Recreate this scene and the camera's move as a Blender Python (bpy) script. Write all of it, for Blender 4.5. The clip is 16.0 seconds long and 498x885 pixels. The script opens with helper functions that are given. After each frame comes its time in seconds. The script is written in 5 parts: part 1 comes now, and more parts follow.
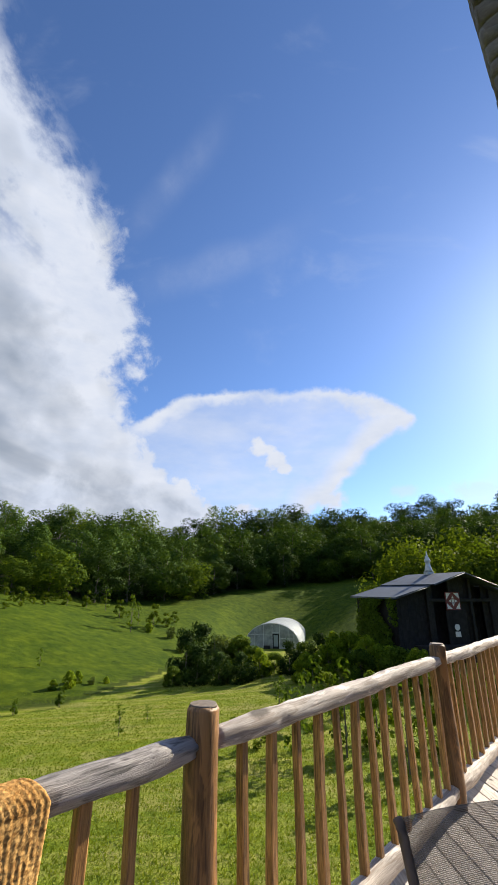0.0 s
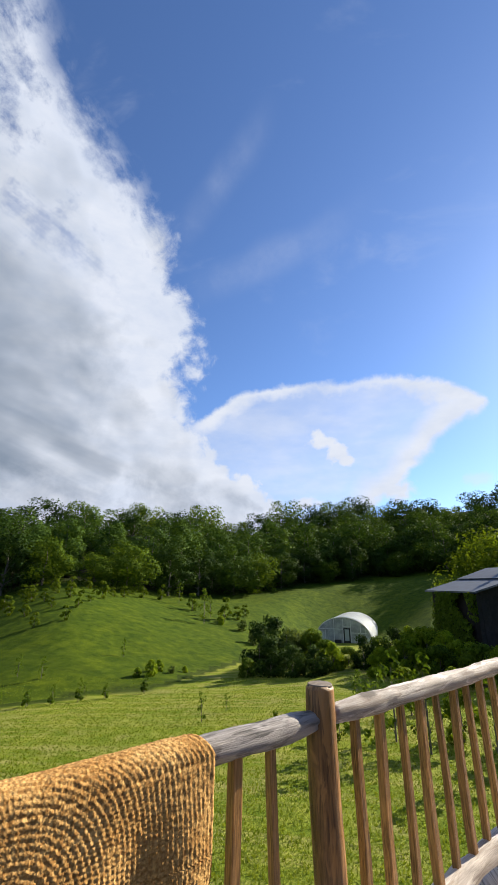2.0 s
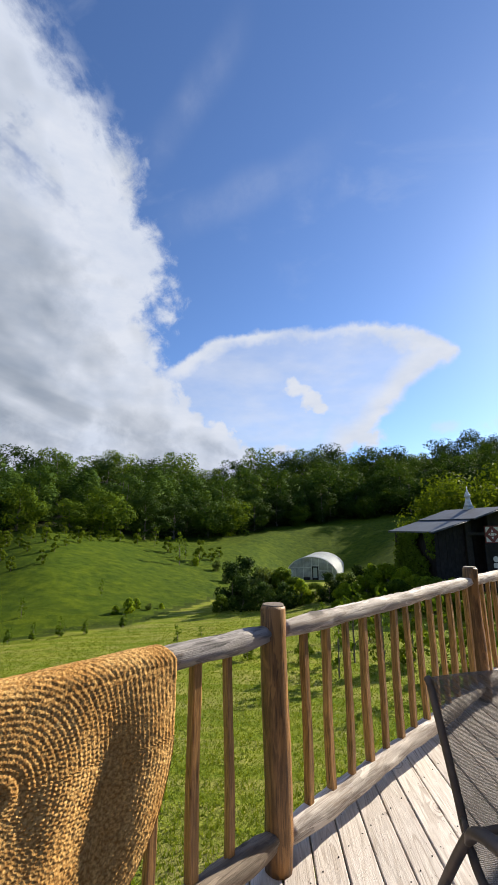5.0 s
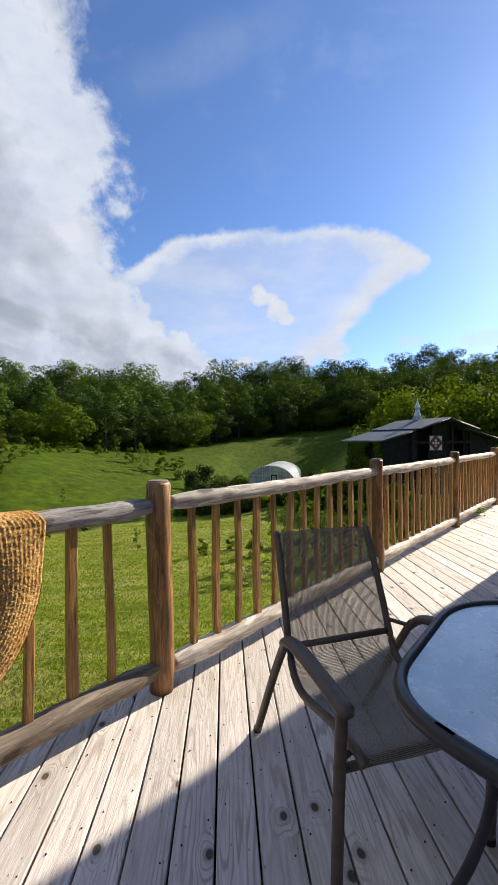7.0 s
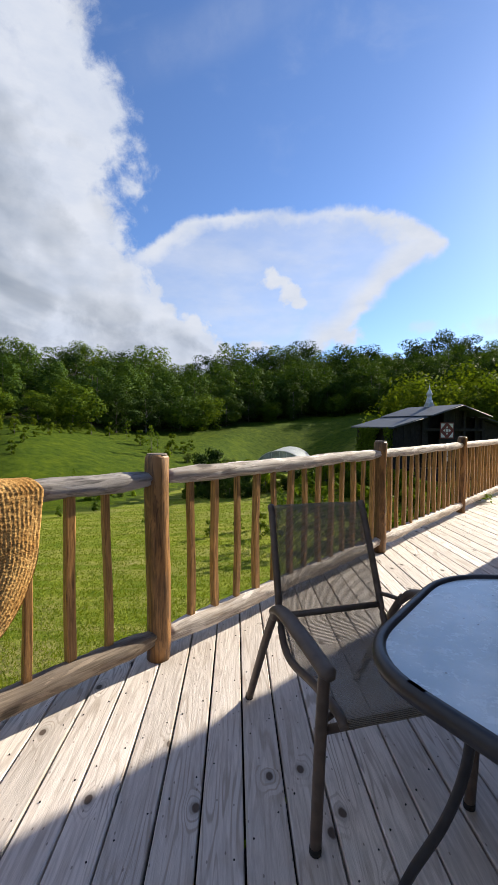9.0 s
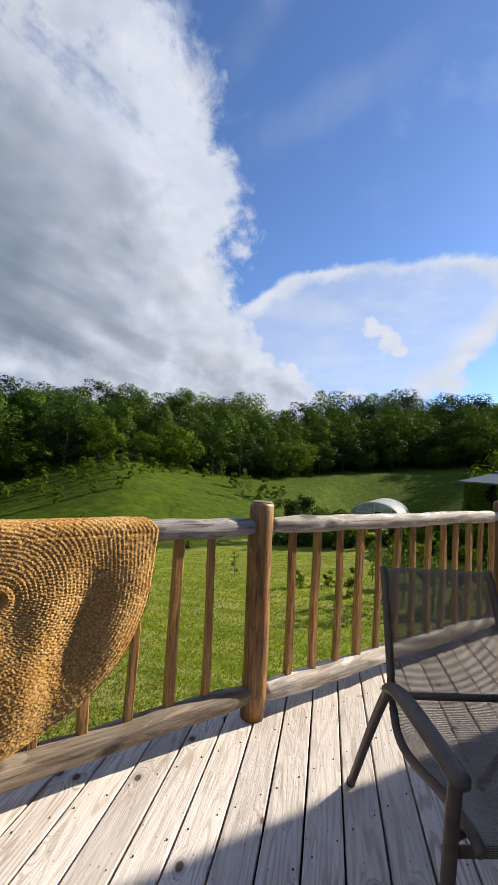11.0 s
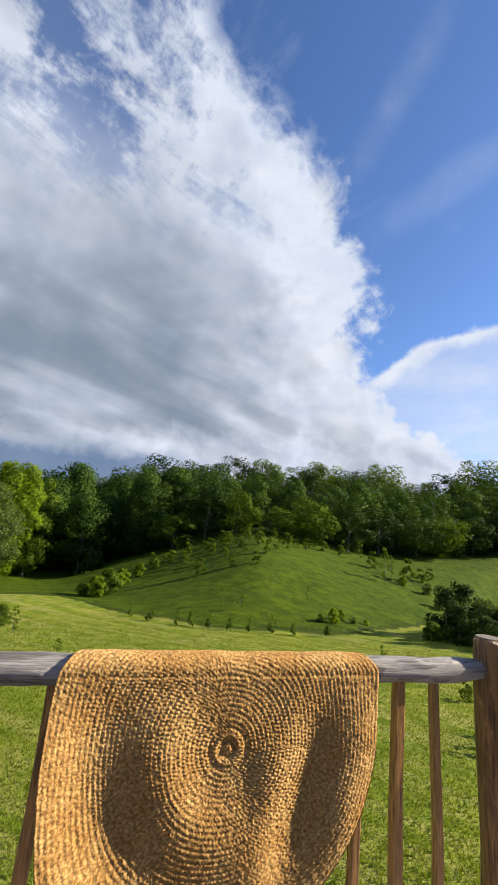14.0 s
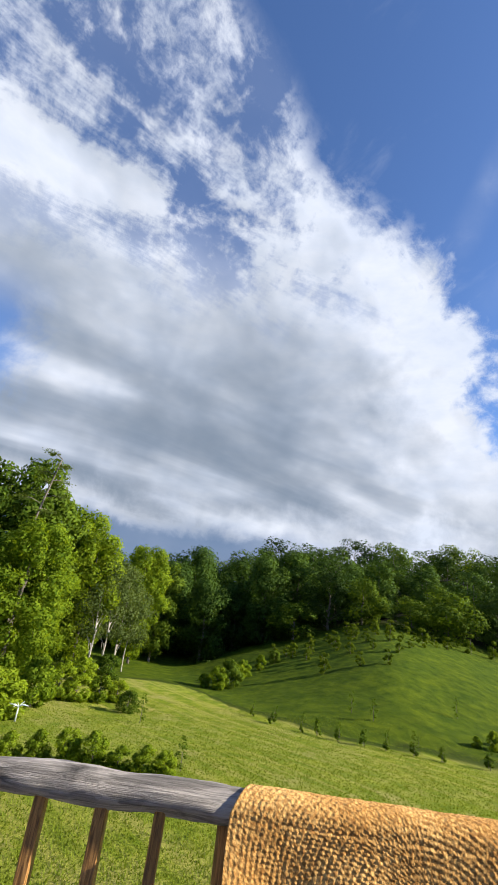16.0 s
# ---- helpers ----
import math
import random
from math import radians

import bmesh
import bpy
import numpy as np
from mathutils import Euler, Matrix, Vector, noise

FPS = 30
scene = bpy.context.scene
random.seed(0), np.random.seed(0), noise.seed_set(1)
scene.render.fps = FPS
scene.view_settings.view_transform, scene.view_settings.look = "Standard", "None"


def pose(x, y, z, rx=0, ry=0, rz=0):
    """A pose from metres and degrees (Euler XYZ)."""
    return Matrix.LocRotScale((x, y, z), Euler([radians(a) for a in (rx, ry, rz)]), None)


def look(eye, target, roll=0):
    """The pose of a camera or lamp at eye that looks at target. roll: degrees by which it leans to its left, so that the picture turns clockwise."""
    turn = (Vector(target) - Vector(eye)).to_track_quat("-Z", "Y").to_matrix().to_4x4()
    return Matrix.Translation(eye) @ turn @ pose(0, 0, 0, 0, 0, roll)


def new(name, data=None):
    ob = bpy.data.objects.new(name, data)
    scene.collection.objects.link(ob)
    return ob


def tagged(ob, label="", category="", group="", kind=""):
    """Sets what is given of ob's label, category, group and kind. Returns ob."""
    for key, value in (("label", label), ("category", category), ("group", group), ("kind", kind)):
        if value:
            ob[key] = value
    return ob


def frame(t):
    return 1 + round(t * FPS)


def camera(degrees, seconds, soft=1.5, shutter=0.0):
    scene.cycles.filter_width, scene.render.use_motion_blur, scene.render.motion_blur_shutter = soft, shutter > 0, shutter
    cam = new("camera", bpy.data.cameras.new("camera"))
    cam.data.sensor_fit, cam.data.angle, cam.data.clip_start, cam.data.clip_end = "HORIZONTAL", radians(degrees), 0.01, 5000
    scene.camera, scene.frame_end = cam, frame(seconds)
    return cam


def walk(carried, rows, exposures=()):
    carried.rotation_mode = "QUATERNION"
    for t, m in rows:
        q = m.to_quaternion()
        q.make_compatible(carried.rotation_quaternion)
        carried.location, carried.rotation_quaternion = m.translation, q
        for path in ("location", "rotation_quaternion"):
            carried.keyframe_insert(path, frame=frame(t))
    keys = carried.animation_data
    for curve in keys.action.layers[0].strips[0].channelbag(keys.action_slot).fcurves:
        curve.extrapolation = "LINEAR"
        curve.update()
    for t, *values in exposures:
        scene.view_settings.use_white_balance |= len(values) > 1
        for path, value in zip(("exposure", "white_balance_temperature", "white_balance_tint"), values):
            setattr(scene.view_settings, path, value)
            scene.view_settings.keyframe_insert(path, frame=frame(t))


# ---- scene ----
cam = camera(61.6, 16.0)
PATH = [
    (0, (0.088, 1.134, 1.521), (0.002, 3.018, 2.189), 0.2),
    (0.5, (0.062, 1.104, 1.521), (-0.047, 2.993, 2.168), 0.1),
    (1, (0.007, 1.03, 1.519), (-0.162, 2.92, 2.153), -0.1),
    (1.5, (-0.05, 0.903, 1.524), (-0.324, 2.781, 2.155), 0.1),
    (2, (-0.073, 0.898, 1.518), (-0.442, 2.755, 2.16), 0.2),
    (2.5, (-0.08, 1.027, 1.495), (-0.514, 2.866, 2.15), 0.4),
    (3, (-0.054, 1.053, 1.497), (-0.51, 2.888, 2.149), 0.2),
    (5.5, (0.061, 0.778, 1.463), (-0.135, 2.748, 1.752), -0.3),
    (6, (0.222, 0.8, 1.401), (0.075, 2.787, 1.574), -0.1),
    (6.5, (0.356, 0.813, 1.354), (0.238, 2.809, 1.422), -0.4),
    (7, (0.419, 0.813, 1.321), (0.32, 2.811, 1.305), -0.6),
    (7.5, (0.464, 0.807, 1.294), (0.374, 2.803, 1.211), -0.9),
    (8, (0.474, 0.808, 1.278), (0.384, 2.803, 1.171), -0.5),
    (8.2, (0.48, 0.81, 1.281), (0.386, 2.804, 1.169), -0.4),
    (10.3, (0.464, 0.815, 1.245), (0.068, 2.775, 1.278), 2.3),
    (10.5, (0.454, 0.813, 1.254), (0.0, 2.76, 1.312), 2.6),
    (11, (0.399, 0.814, 1.289), (-0.184, 2.723, 1.405), 3.3),
    (11.5, (0.319, 0.804, 1.338), (-0.381, 2.669, 1.512), 3.8),
    (12, (0.232, 0.785, 1.381), (-0.583, 2.596, 1.622), 4.3),
    (12.5, (0.183, 0.767, 1.404), (-0.722, 2.526, 1.699), 4.6),
    (13, (0.149, 0.752, 1.429), (-0.831, 2.463, 1.764), 4.8),
    (13.5, (0.107, 0.729, 1.451), (-0.954, 2.382, 1.827), 5.0),
    (14, (0.062, 0.695, 1.478), (-1.078, 2.285, 1.895), 5.0),
    (14.5, (0.028, 0.664, 1.494), (-1.196, 2.176, 1.958), 5.2),
    (15, (-0.001, 0.644, 1.515), (-1.324, 2.044, 2.054), 5.7),
    (15.5, (-0.028, 0.606, 1.536), (-1.436, 1.879, 2.166), 6.4),
    (16, (-0.044, 0.565, 1.554), (-1.531, 1.686, 2.284), 7.6),
]
walk(cam, [(t, look(eye, target, roll)) for t, eye, target, roll in PATH], exposures=[(0.0, 0.98), (3.0, 1.04), (5.5, 0.90), (8.0, 0.94), (10.5, 0.90), (12.0, 0.95), (14.0, 1.04), (16.0, 1.18)])

# ---- world and sun ----
SUN_AZ, SUN_EL = 44.2, 27.0          # degrees to the right of +Y, degrees above the horizon


class Nodes:
    """Short hand for building a node tree."""

    def __init__(self, tree):
        self.t = tree
        tree.nodes.clear()

    def n(self, kind, ins=None, operation=None, data_type=None, blend_type=None, wave_type=None, bands_direction=None, attribute_name=None):
        node = self.t.nodes.new(kind)
        if operation:
            node.operation = operation
        if data_type:
            node.data_type, node.blend_type = data_type, blend_type
        if wave_type:
            node.wave_type, node.bands_direction = wave_type, bands_direction
        if attribute_name:
            node.attribute_name = attribute_name
        for key, value in (ins or {}).items():
            self.put(node.inputs[key], value)
        return node

    def put(self, socket, value):
        if isinstance(value, bpy.types.NodeSocket):
            self.t.links.new(value, socket)
        else:
            socket.default_value = value

    def m(self, op, a, b=0.0, c=0.0):
        node = self.n("ShaderNodeMath", operation=op)
        for i, v in enumerate((a, b, c)):
            self.put(node.inputs[i], v)
        return node.outputs[0]

    def step(self, v, lo, hi, a=0.0, b=1.0, kind="SMOOTHSTEP"):
        node = self.n("ShaderNodeMapRange")
        node.interpolation_type, node.clamp = kind, True
        for i, x in enumerate((v, lo, hi, a, b)):
            self.put(node.inputs[i], x)
        return node.outputs[0]

    def noise(self, vec, scale, detail=4.0, rough=0.55, distort=0.0):
        node = self.n("ShaderNodeTexNoise", ins={"Scale": scale, "Detail": detail, "Roughness": rough, "Distortion": distort})
        if vec is not None:
            self.put(node.inputs["Vector"], vec)
        return node.outputs["Fac"]

    def mapped(self, vec, scale=(1, 1, 1), rot=(0, 0, 0), loc=(0, 0, 0)):
        node = self.n("ShaderNodeMapping")
        self.put(node.inputs["Vector"], vec)
        node.inputs["Scale"].default_value = scale
        node.inputs["Rotation"].default_value = rot
        node.inputs["Location"].default_value = loc
        return node.outputs[0]

    def mix(self, fac, a, b, blend="MIX"):
        node = self.n("ShaderNodeMix", data_type="RGBA", blend_type=blend)
        self.put(node.inputs[0], fac)
        self.put(node.inputs[6], a)
        self.put(node.inputs[7], b)
        return node.outputs[2]

    def ramp(self, fac, stops, smooth="LINEAR"):
        node = self.n("ShaderNodeValToRGB")
        self.put(node.inputs[0], fac)
        r = node.color_ramp
        r.interpolation = smooth
        while len(r.elements) < len(stops):
            r.elements.new(0.5)
        for e, (p, c) in zip(r.elements, stops):
            e.position = p
            e.color = (c, c, c, 1) if isinstance(c, (int, float)) else (*c, 1)
        return node.outputs[0]


def make_world():
    world = bpy.data.worlds.new("sky")
    scene.world = world
    world.use_nodes = True
    k = Nodes(world.node_tree)
    vec = k.n("ShaderNodeTexCoord").outputs["Generated"]
    xyz = k.n("ShaderNodeSeparateXYZ", ins={0: vec})
    az = k.m("MULTIPLY", k.m("ARCTAN2", k.m("MULTIPLY", xyz.outputs[0], -1.0), xyz.outputs[1]), 57.2958)
    el = k.m("MULTIPLY", k.m("ARCSINE", xyz.outputs[2]), 57.2958)
    sky = k.n("ShaderNodeTexSky")
    sky.sky_type, sky.sun_disc = "NISHITA", False
    sky.sun_elevation, sky.sun_rotation = radians(SUN_EL), radians(SUN_AZ)
    sky.altitude, sky.air_density, sky.dust_density, sky.ozone_density = 300.0, 1.0, 0.42, 1.8
    # the cloud sheet seen in perspective: streaks run towards one point of the horizon
    lift = k.m("ADD", k.m("MAXIMUM", xyz.outputs[2], 0.0), 0.10)
    sheet = k.n("ShaderNodeCombineXYZ", ins={0: k.m("DIVIDE", xyz.outputs[0], lift), 1: k.m("DIVIDE", xyz.outputs[1], lift), 2: 0.0}).outputs[0]
    drawn = k.mapped(sheet, scale=(1.0, 0.30, 1.0), rot=(0, 0, radians(-24)))
    flat = k.mapped(vec, scale=(1, 1, 2.6))
    big = k.m("SUBTRACT", k.noise(vec, 3.4, 3, 0.5, 0.2), 0.5)
    fine = k.m("SUBTRACT", k.noise(vec, 8.5, 9, 0.62, 0.25), 0.5)
    tiny = k.m("SUBTRACT", k.noise(vec, 26.0, 7, 0.66, 0.3), 0.5)
    wisp = k.m("SUBTRACT", k.noise(k.mapped(sheet, scale=(1.0, 0.42, 1.0), rot=(0, 0, radians(-24))), 3.4, 9, 0.64, 0.5), 0.5)
    # bank of cloud: its edge, in degrees of azimuth, by elevation
    edge = k.m("MULTIPLY", k.ramp(k.m("DIVIDE", el, 90.0), [(0.0, 0.02), (0.13, 0.05), (0.16, 0.10), (0.20, 0.135), (0.28, 0.155), (0.40, 0.172), (0.49, 0.20), (0.56, 0.26), (0.62, 0.33), (0.70, 0.44), (0.80, 0.7), (1.0, 1.0)], "B_SPLINE"), 120.0)
    high = k.step(el, 38.0, 62.0)
    lump = k.m("SUBTRACT", k.noise(vec, 6.0, 2, 0.5, 0.8), 0.5)
    rag = k.m("ADD", k.m("ADD", k.m("MULTIPLY", big, 9.0), k.m("MULTIPLY", lump, 12.0)), k.m("ADD", k.m("MULTIPLY", fine, 13.0), k.m("MULTIPLY", tiny, 8.0)))
    rag = k.m("ADD", rag, k.m("MULTIPLY", k.m("MULTIPLY", wisp, 46.0), high))
    depth = k.m("ADD", k.m("SUBTRACT", az, edge), rag)
    bank = k.step(depth, -1.2, k.m("ADD", k.m("MULTIPLY", high, 9.0), 3.2))
    # openings in the bank, up high and at its far end
    hole = k.m("ADD", k.m("MULTIPLY", wisp, 1.15), k.m("ADD", k.m("MULTIPLY", fine, 0.55), k.m("MULTIPLY", tiny, 0.35)))
    hole = k.m("ADD", hole, k.step(el, 44.0, 62.0, 0.0, 0.05))
    open_up = k.m("MULTIPLY", k.step(hole, -0.05, 0.17), k.step(el, 32.0, 50.0, 0.0, 0.92))
    bank = k.m("MULTIPLY", bank, k.m("SUBTRACT", 1.0, open_up))
    far_end = k.m("MULTIPLY", k.step(k.m("ADD", az, k.m("MULTIPLY", fine, 16.0)), 82.0, 90.0), k.m("MULTIPLY", k.step(k.m("ADD", el, k.m("MULTIPLY", fine, 10.0)), 18.0, 22.0), k.step(el, 36.0, 28.0)))
    bank = k.m("MULTIPLY", bank, k.m("SUBTRACT", 1.0, k.m("MULTIPLY", far_end, 0.9)))
    # grey underside in long streaks, set back from the bright rim; billows lit from the sun's side
    streak = k.noise(drawn, 1.6, 4, 0.45, 0.35)
    sunward = k.n("ShaderNodeVectorMath", operation="ADD", ins={0: vec, 1: (0.030, 0.010, 0.028)}).outputs[0]
    billow = k.m("SUBTRACT", k.noise(sunward, 5.5, 3, 0.45, 0.2), k.noise(vec, 5.5, 3, 0.45, 0.2))
    puffy = k.noise(k.mapped(vec, scale=(1, 1, 1.7)), 3.3, 4, 0.48, 0.35)
    soft = k.m("ADD", k.m("MULTIPLY", streak, 0.70), k.m("MULTIPLY", puffy, 0.30))
    inner = k.m("MULTIPLY", k.step(k.m("ADD", depth, k.m("MULTIPLY", lump, 14.0)), 3.0, 20.0), k.step(k.m("ADD", el, k.m("MULTIPLY", big, 22.0)), 45.0, 25.0, 0.12, 1.0))
    grey = k.m("MULTIPLY", inner, k.step(soft, 0.33, 0.66, 0.06, 1.0))
    grey = k.m("MULTIPLY", grey, k.step(k.m("ADD", el, k.m("MULTIPLY", fine, 12.0)), 8.0, 15.0, 0.12, 1.0))
    grey = k.m("MULTIPLY", grey, k.step(el, 32.0, 18.0, 0.95, 1.2))
    grey = k.m("MAXIMUM", k.m("ADD", grey, k.m("MULTIPLY", k.m("MULTIPLY", billow, 1.1), k.step(depth, -1.0, 3.0))), 0.0)
    grey = k.m("SUBTRACT", 1.0, k.m("POWER", 2.7183, k.m("MULTIPLY", grey, -1.55)))
    low_dark = k.m("MULTIPLY", k.step(az, 36.0, 54.0), k.step(k.m("ADD", el, k.m("MULTIPLY", fine, 7.0)), 10.5, 7.5))
    white = k.mix(k.step(k.noise(flat, 7.0, 6, 0.6), 0.3, 0.7), (0.85, 0.93, 1.10, 1), (1.0, 1.05, 1.17, 1))
    tone = k.mix(grey, white, (0.155, 0.225, 0.325, 1))
    tone = k.mix(k.m("MULTIPLY", low_dark, 0.85), tone, (0.13, 0.23, 0.42, 1))
    # anvil cloud: bright rim over a thin veil
    u = k.m("DIVIDE", k.m("ADD", az, 30.0), 60.0)
    top = k.m("MULTIPLY", k.ramp(u, [(0.0, 0.10), (0.12, 0.55), (0.15, 0.71), (0.20, 0.80), (0.32, 0.875), (0.45, 0.895), (0.60, 0.895), (0.72, 0.845), (0.80, 0.745), (0.9, 0.66), (1.0, 0.6)], "CARDINAL"), 30.0)
    under = k.m("ADD", k.m("ADD", k.m("MULTIPLY", fine, 3.0), k.m("ADD", k.m("MULTIPLY", lump, 1.8), k.m("MULTIPLY", tiny, 1.6))), k.m("SUBTRACT", top, el))
    body = k.step(under, -0.2, 0.9)
    low = k.m("ADD", k.m("MULTIPLY", k.m("SUBTRACT", -6.0, az), 0.74), 10.5)
    over = k.m("ADD", k.m("SUBTRACT", el, low), k.m("ADD", k.m("MULTIPLY", fine, 5.0), k.m("MULTIPLY", lump, 5.0)))
    body = k.m("MULTIPLY", body, k.step(over, -0.8, 0.8))
    rim_top = k.step(k.m("ADD", under, k.m("ADD", k.m("MULTIPLY", big, 9.0), k.m("MULTIPLY", fine, 5.0))), 5.5, 0.4)
    rim_side = k.m("MULTIPLY", k.step(k.m("ADD", over, k.m("MULTIPLY", big, 6.0)), 8.5, 1.0), k.step(az, 2.0, -6.0))
    veil = k.m("MAXIMUM", k.m("MAXIMUM", rim_top, rim_side), k.step(k.noise(flat, 8.0, 6), 0.3, 0.75, 0.42, 0.66))
    anvil = k.m("MULTIPLY", body, veil)
    anvil = k.m("MULTIPLY", anvil, k.step(az, 24.0, 17.0))

    def puff(a0, e0, ra, re, most=1.0):
        da = k.m("DIVIDE", k.m("SUBTRACT", az, a0), ra)
        de = k.m("DIVIDE", k.m("SUBTRACT", el, e0), re)
        q = k.m("SQRT", k.m("ADD", k.m("MULTIPLY", da, da), k.m("MULTIPLY", de, de)))
        q = k.m("ADD", q, k.m("ADD", k.m("MULTIPLY", fine, 1.5), k.m("MULTIPLY", tiny, 1.7)))
        return k.step(q, 1.05, 0.30, 0.0, most)
    cloud = k.m("MAXIMUM", bank, anvil)
    for args in ((0.9, 18.4, 3.4, 1.7), (-1.2, 17.1, 3.0, 1.9), (1.2, 19.3, 1.8, 1.7), (-2.4, 15.9, 1.6, 1.1), (11.5, 12.6, 4.5, 2.4), (3.4, 10.2, 3.5, 1.2), (-8.0, 11.6, 3.6, 2.4), (-18.2, 12.2, 2.2, 1.0, 0.4), (-27.0, 11.6, 5.0, 1.4, 0.4), (26.0, 9.5, 14.0, 2.4), (80.8, 17.1, 5.0, 3.6), (76.9, 14.5, 5.0, 2.0)):
        cloud = k.m("MAXIMUM", cloud, puff(*args))
    cirrus = k.m("MULTIPLY", k.step(k.noise(k.mapped(vec, scale=(0.7, 2.4, 1.5), rot=(0.2, 0.5, 0.4)), 4.0, 6, 0.55, 0.6), 0.54, 0.82), 0.22)
    cloud = k.m("MAXIMUM", cloud, k.m("MULTIPLY", cirrus, k.step(el, 18.0, 30.0)))
    # thin fanned streaks of high cloud beside the bank
    for a0, e0, a1, e1 in ((22.4, 46.0, 11.5, 54.5), (17.9, 39.5, -2.0, 44.8)):
        la, le = a1 - a0, e1 - e0
        size = math.hypot(la, le)
        along = k.m("DIVIDE", k.m("ADD", k.m("MULTIPLY", k.m("SUBTRACT", az, a0), la), k.m("MULTIPLY", k.m("SUBTRACT", el, e0), le)), size * size)
        across = k.m("ADD", k.m("DIVIDE", k.m("SUBTRACT", k.m("MULTIPLY", k.m("SUBTRACT", az, a0), le), k.m("MULTIPLY", k.m("SUBTRACT", el, e0), la)), size), k.m("MULTIPLY", big, 4.0))
        thin = k.m("MULTIPLY", k.step(k.m("ABSOLUTE", across), 3.2, 0.0), k.m("MULTIPLY", k.step(along, -0.25, 0.15), k.step(along, 1.6, 0.6)))
        cloud = k.m("MAXIMUM", cloud, k.m("MULTIPLY", thin, k.step(k.m("ADD", fine, wisp), -0.25, 0.3, 0.04, 0.17)))
    bg_sky = k.n("ShaderNodeBackground", ins={"Color": k.mix(1.0, sky.outputs[0], (0.775, 0.965, 1.29, 1), "MULTIPLY"), "Strength": 0.072})
    bg_cloud = k.n("ShaderNodeBackground", ins={"Color": tone, "Strength": 0.40})
    both = k.n("ShaderNodeMixShader", ins={0: cloud, 1: bg_sky.outputs[0], 2: bg_cloud.outputs[0]})
    k.n("ShaderNodeOutputWorld", ins={0: both.outputs[0]})


make_world()
sun_data = bpy.data.lights.new("sun", "SUN")
sun_data.energy, sun_data.angle, sun_data.color = 5.0, radians(0.6), (1.0, 0.90, 0.74)
sun = new("sun", sun_data)
sun_from = Vector((math.sin(radians(SUN_AZ)) * math.cos(radians(SUN_EL)), math.cos(radians(SUN_AZ)) * math.cos(radians(SUN_EL)), math.sin(radians(SUN_EL))))
sun.matrix_world = look(sun_from * 60, (0, 0, 0))

# ---- materials ----


def material(name, build):
    mat = bpy.data.materials.new(name)
    mat.use_nodes = True
    k = Nodes(mat.node_tree)
    k.n("ShaderNodeOutputMaterial", ins={0: build(k)})
    return mat


def principled(k, color, rough=0.7, bump=None, strength=0.3, distance=0.01, **more):
    ins = {"Base Color": color, "Roughness": rough}
    if bump is not None:
        ins["Normal"] = k.n("ShaderNodeBump", ins={"Height": bump, "Strength": strength, "Distance": distance}).outputs[0]
    ins.update(more)
    return k.n("ShaderNodeBsdfPrincipled", ins=ins).outputs[0]


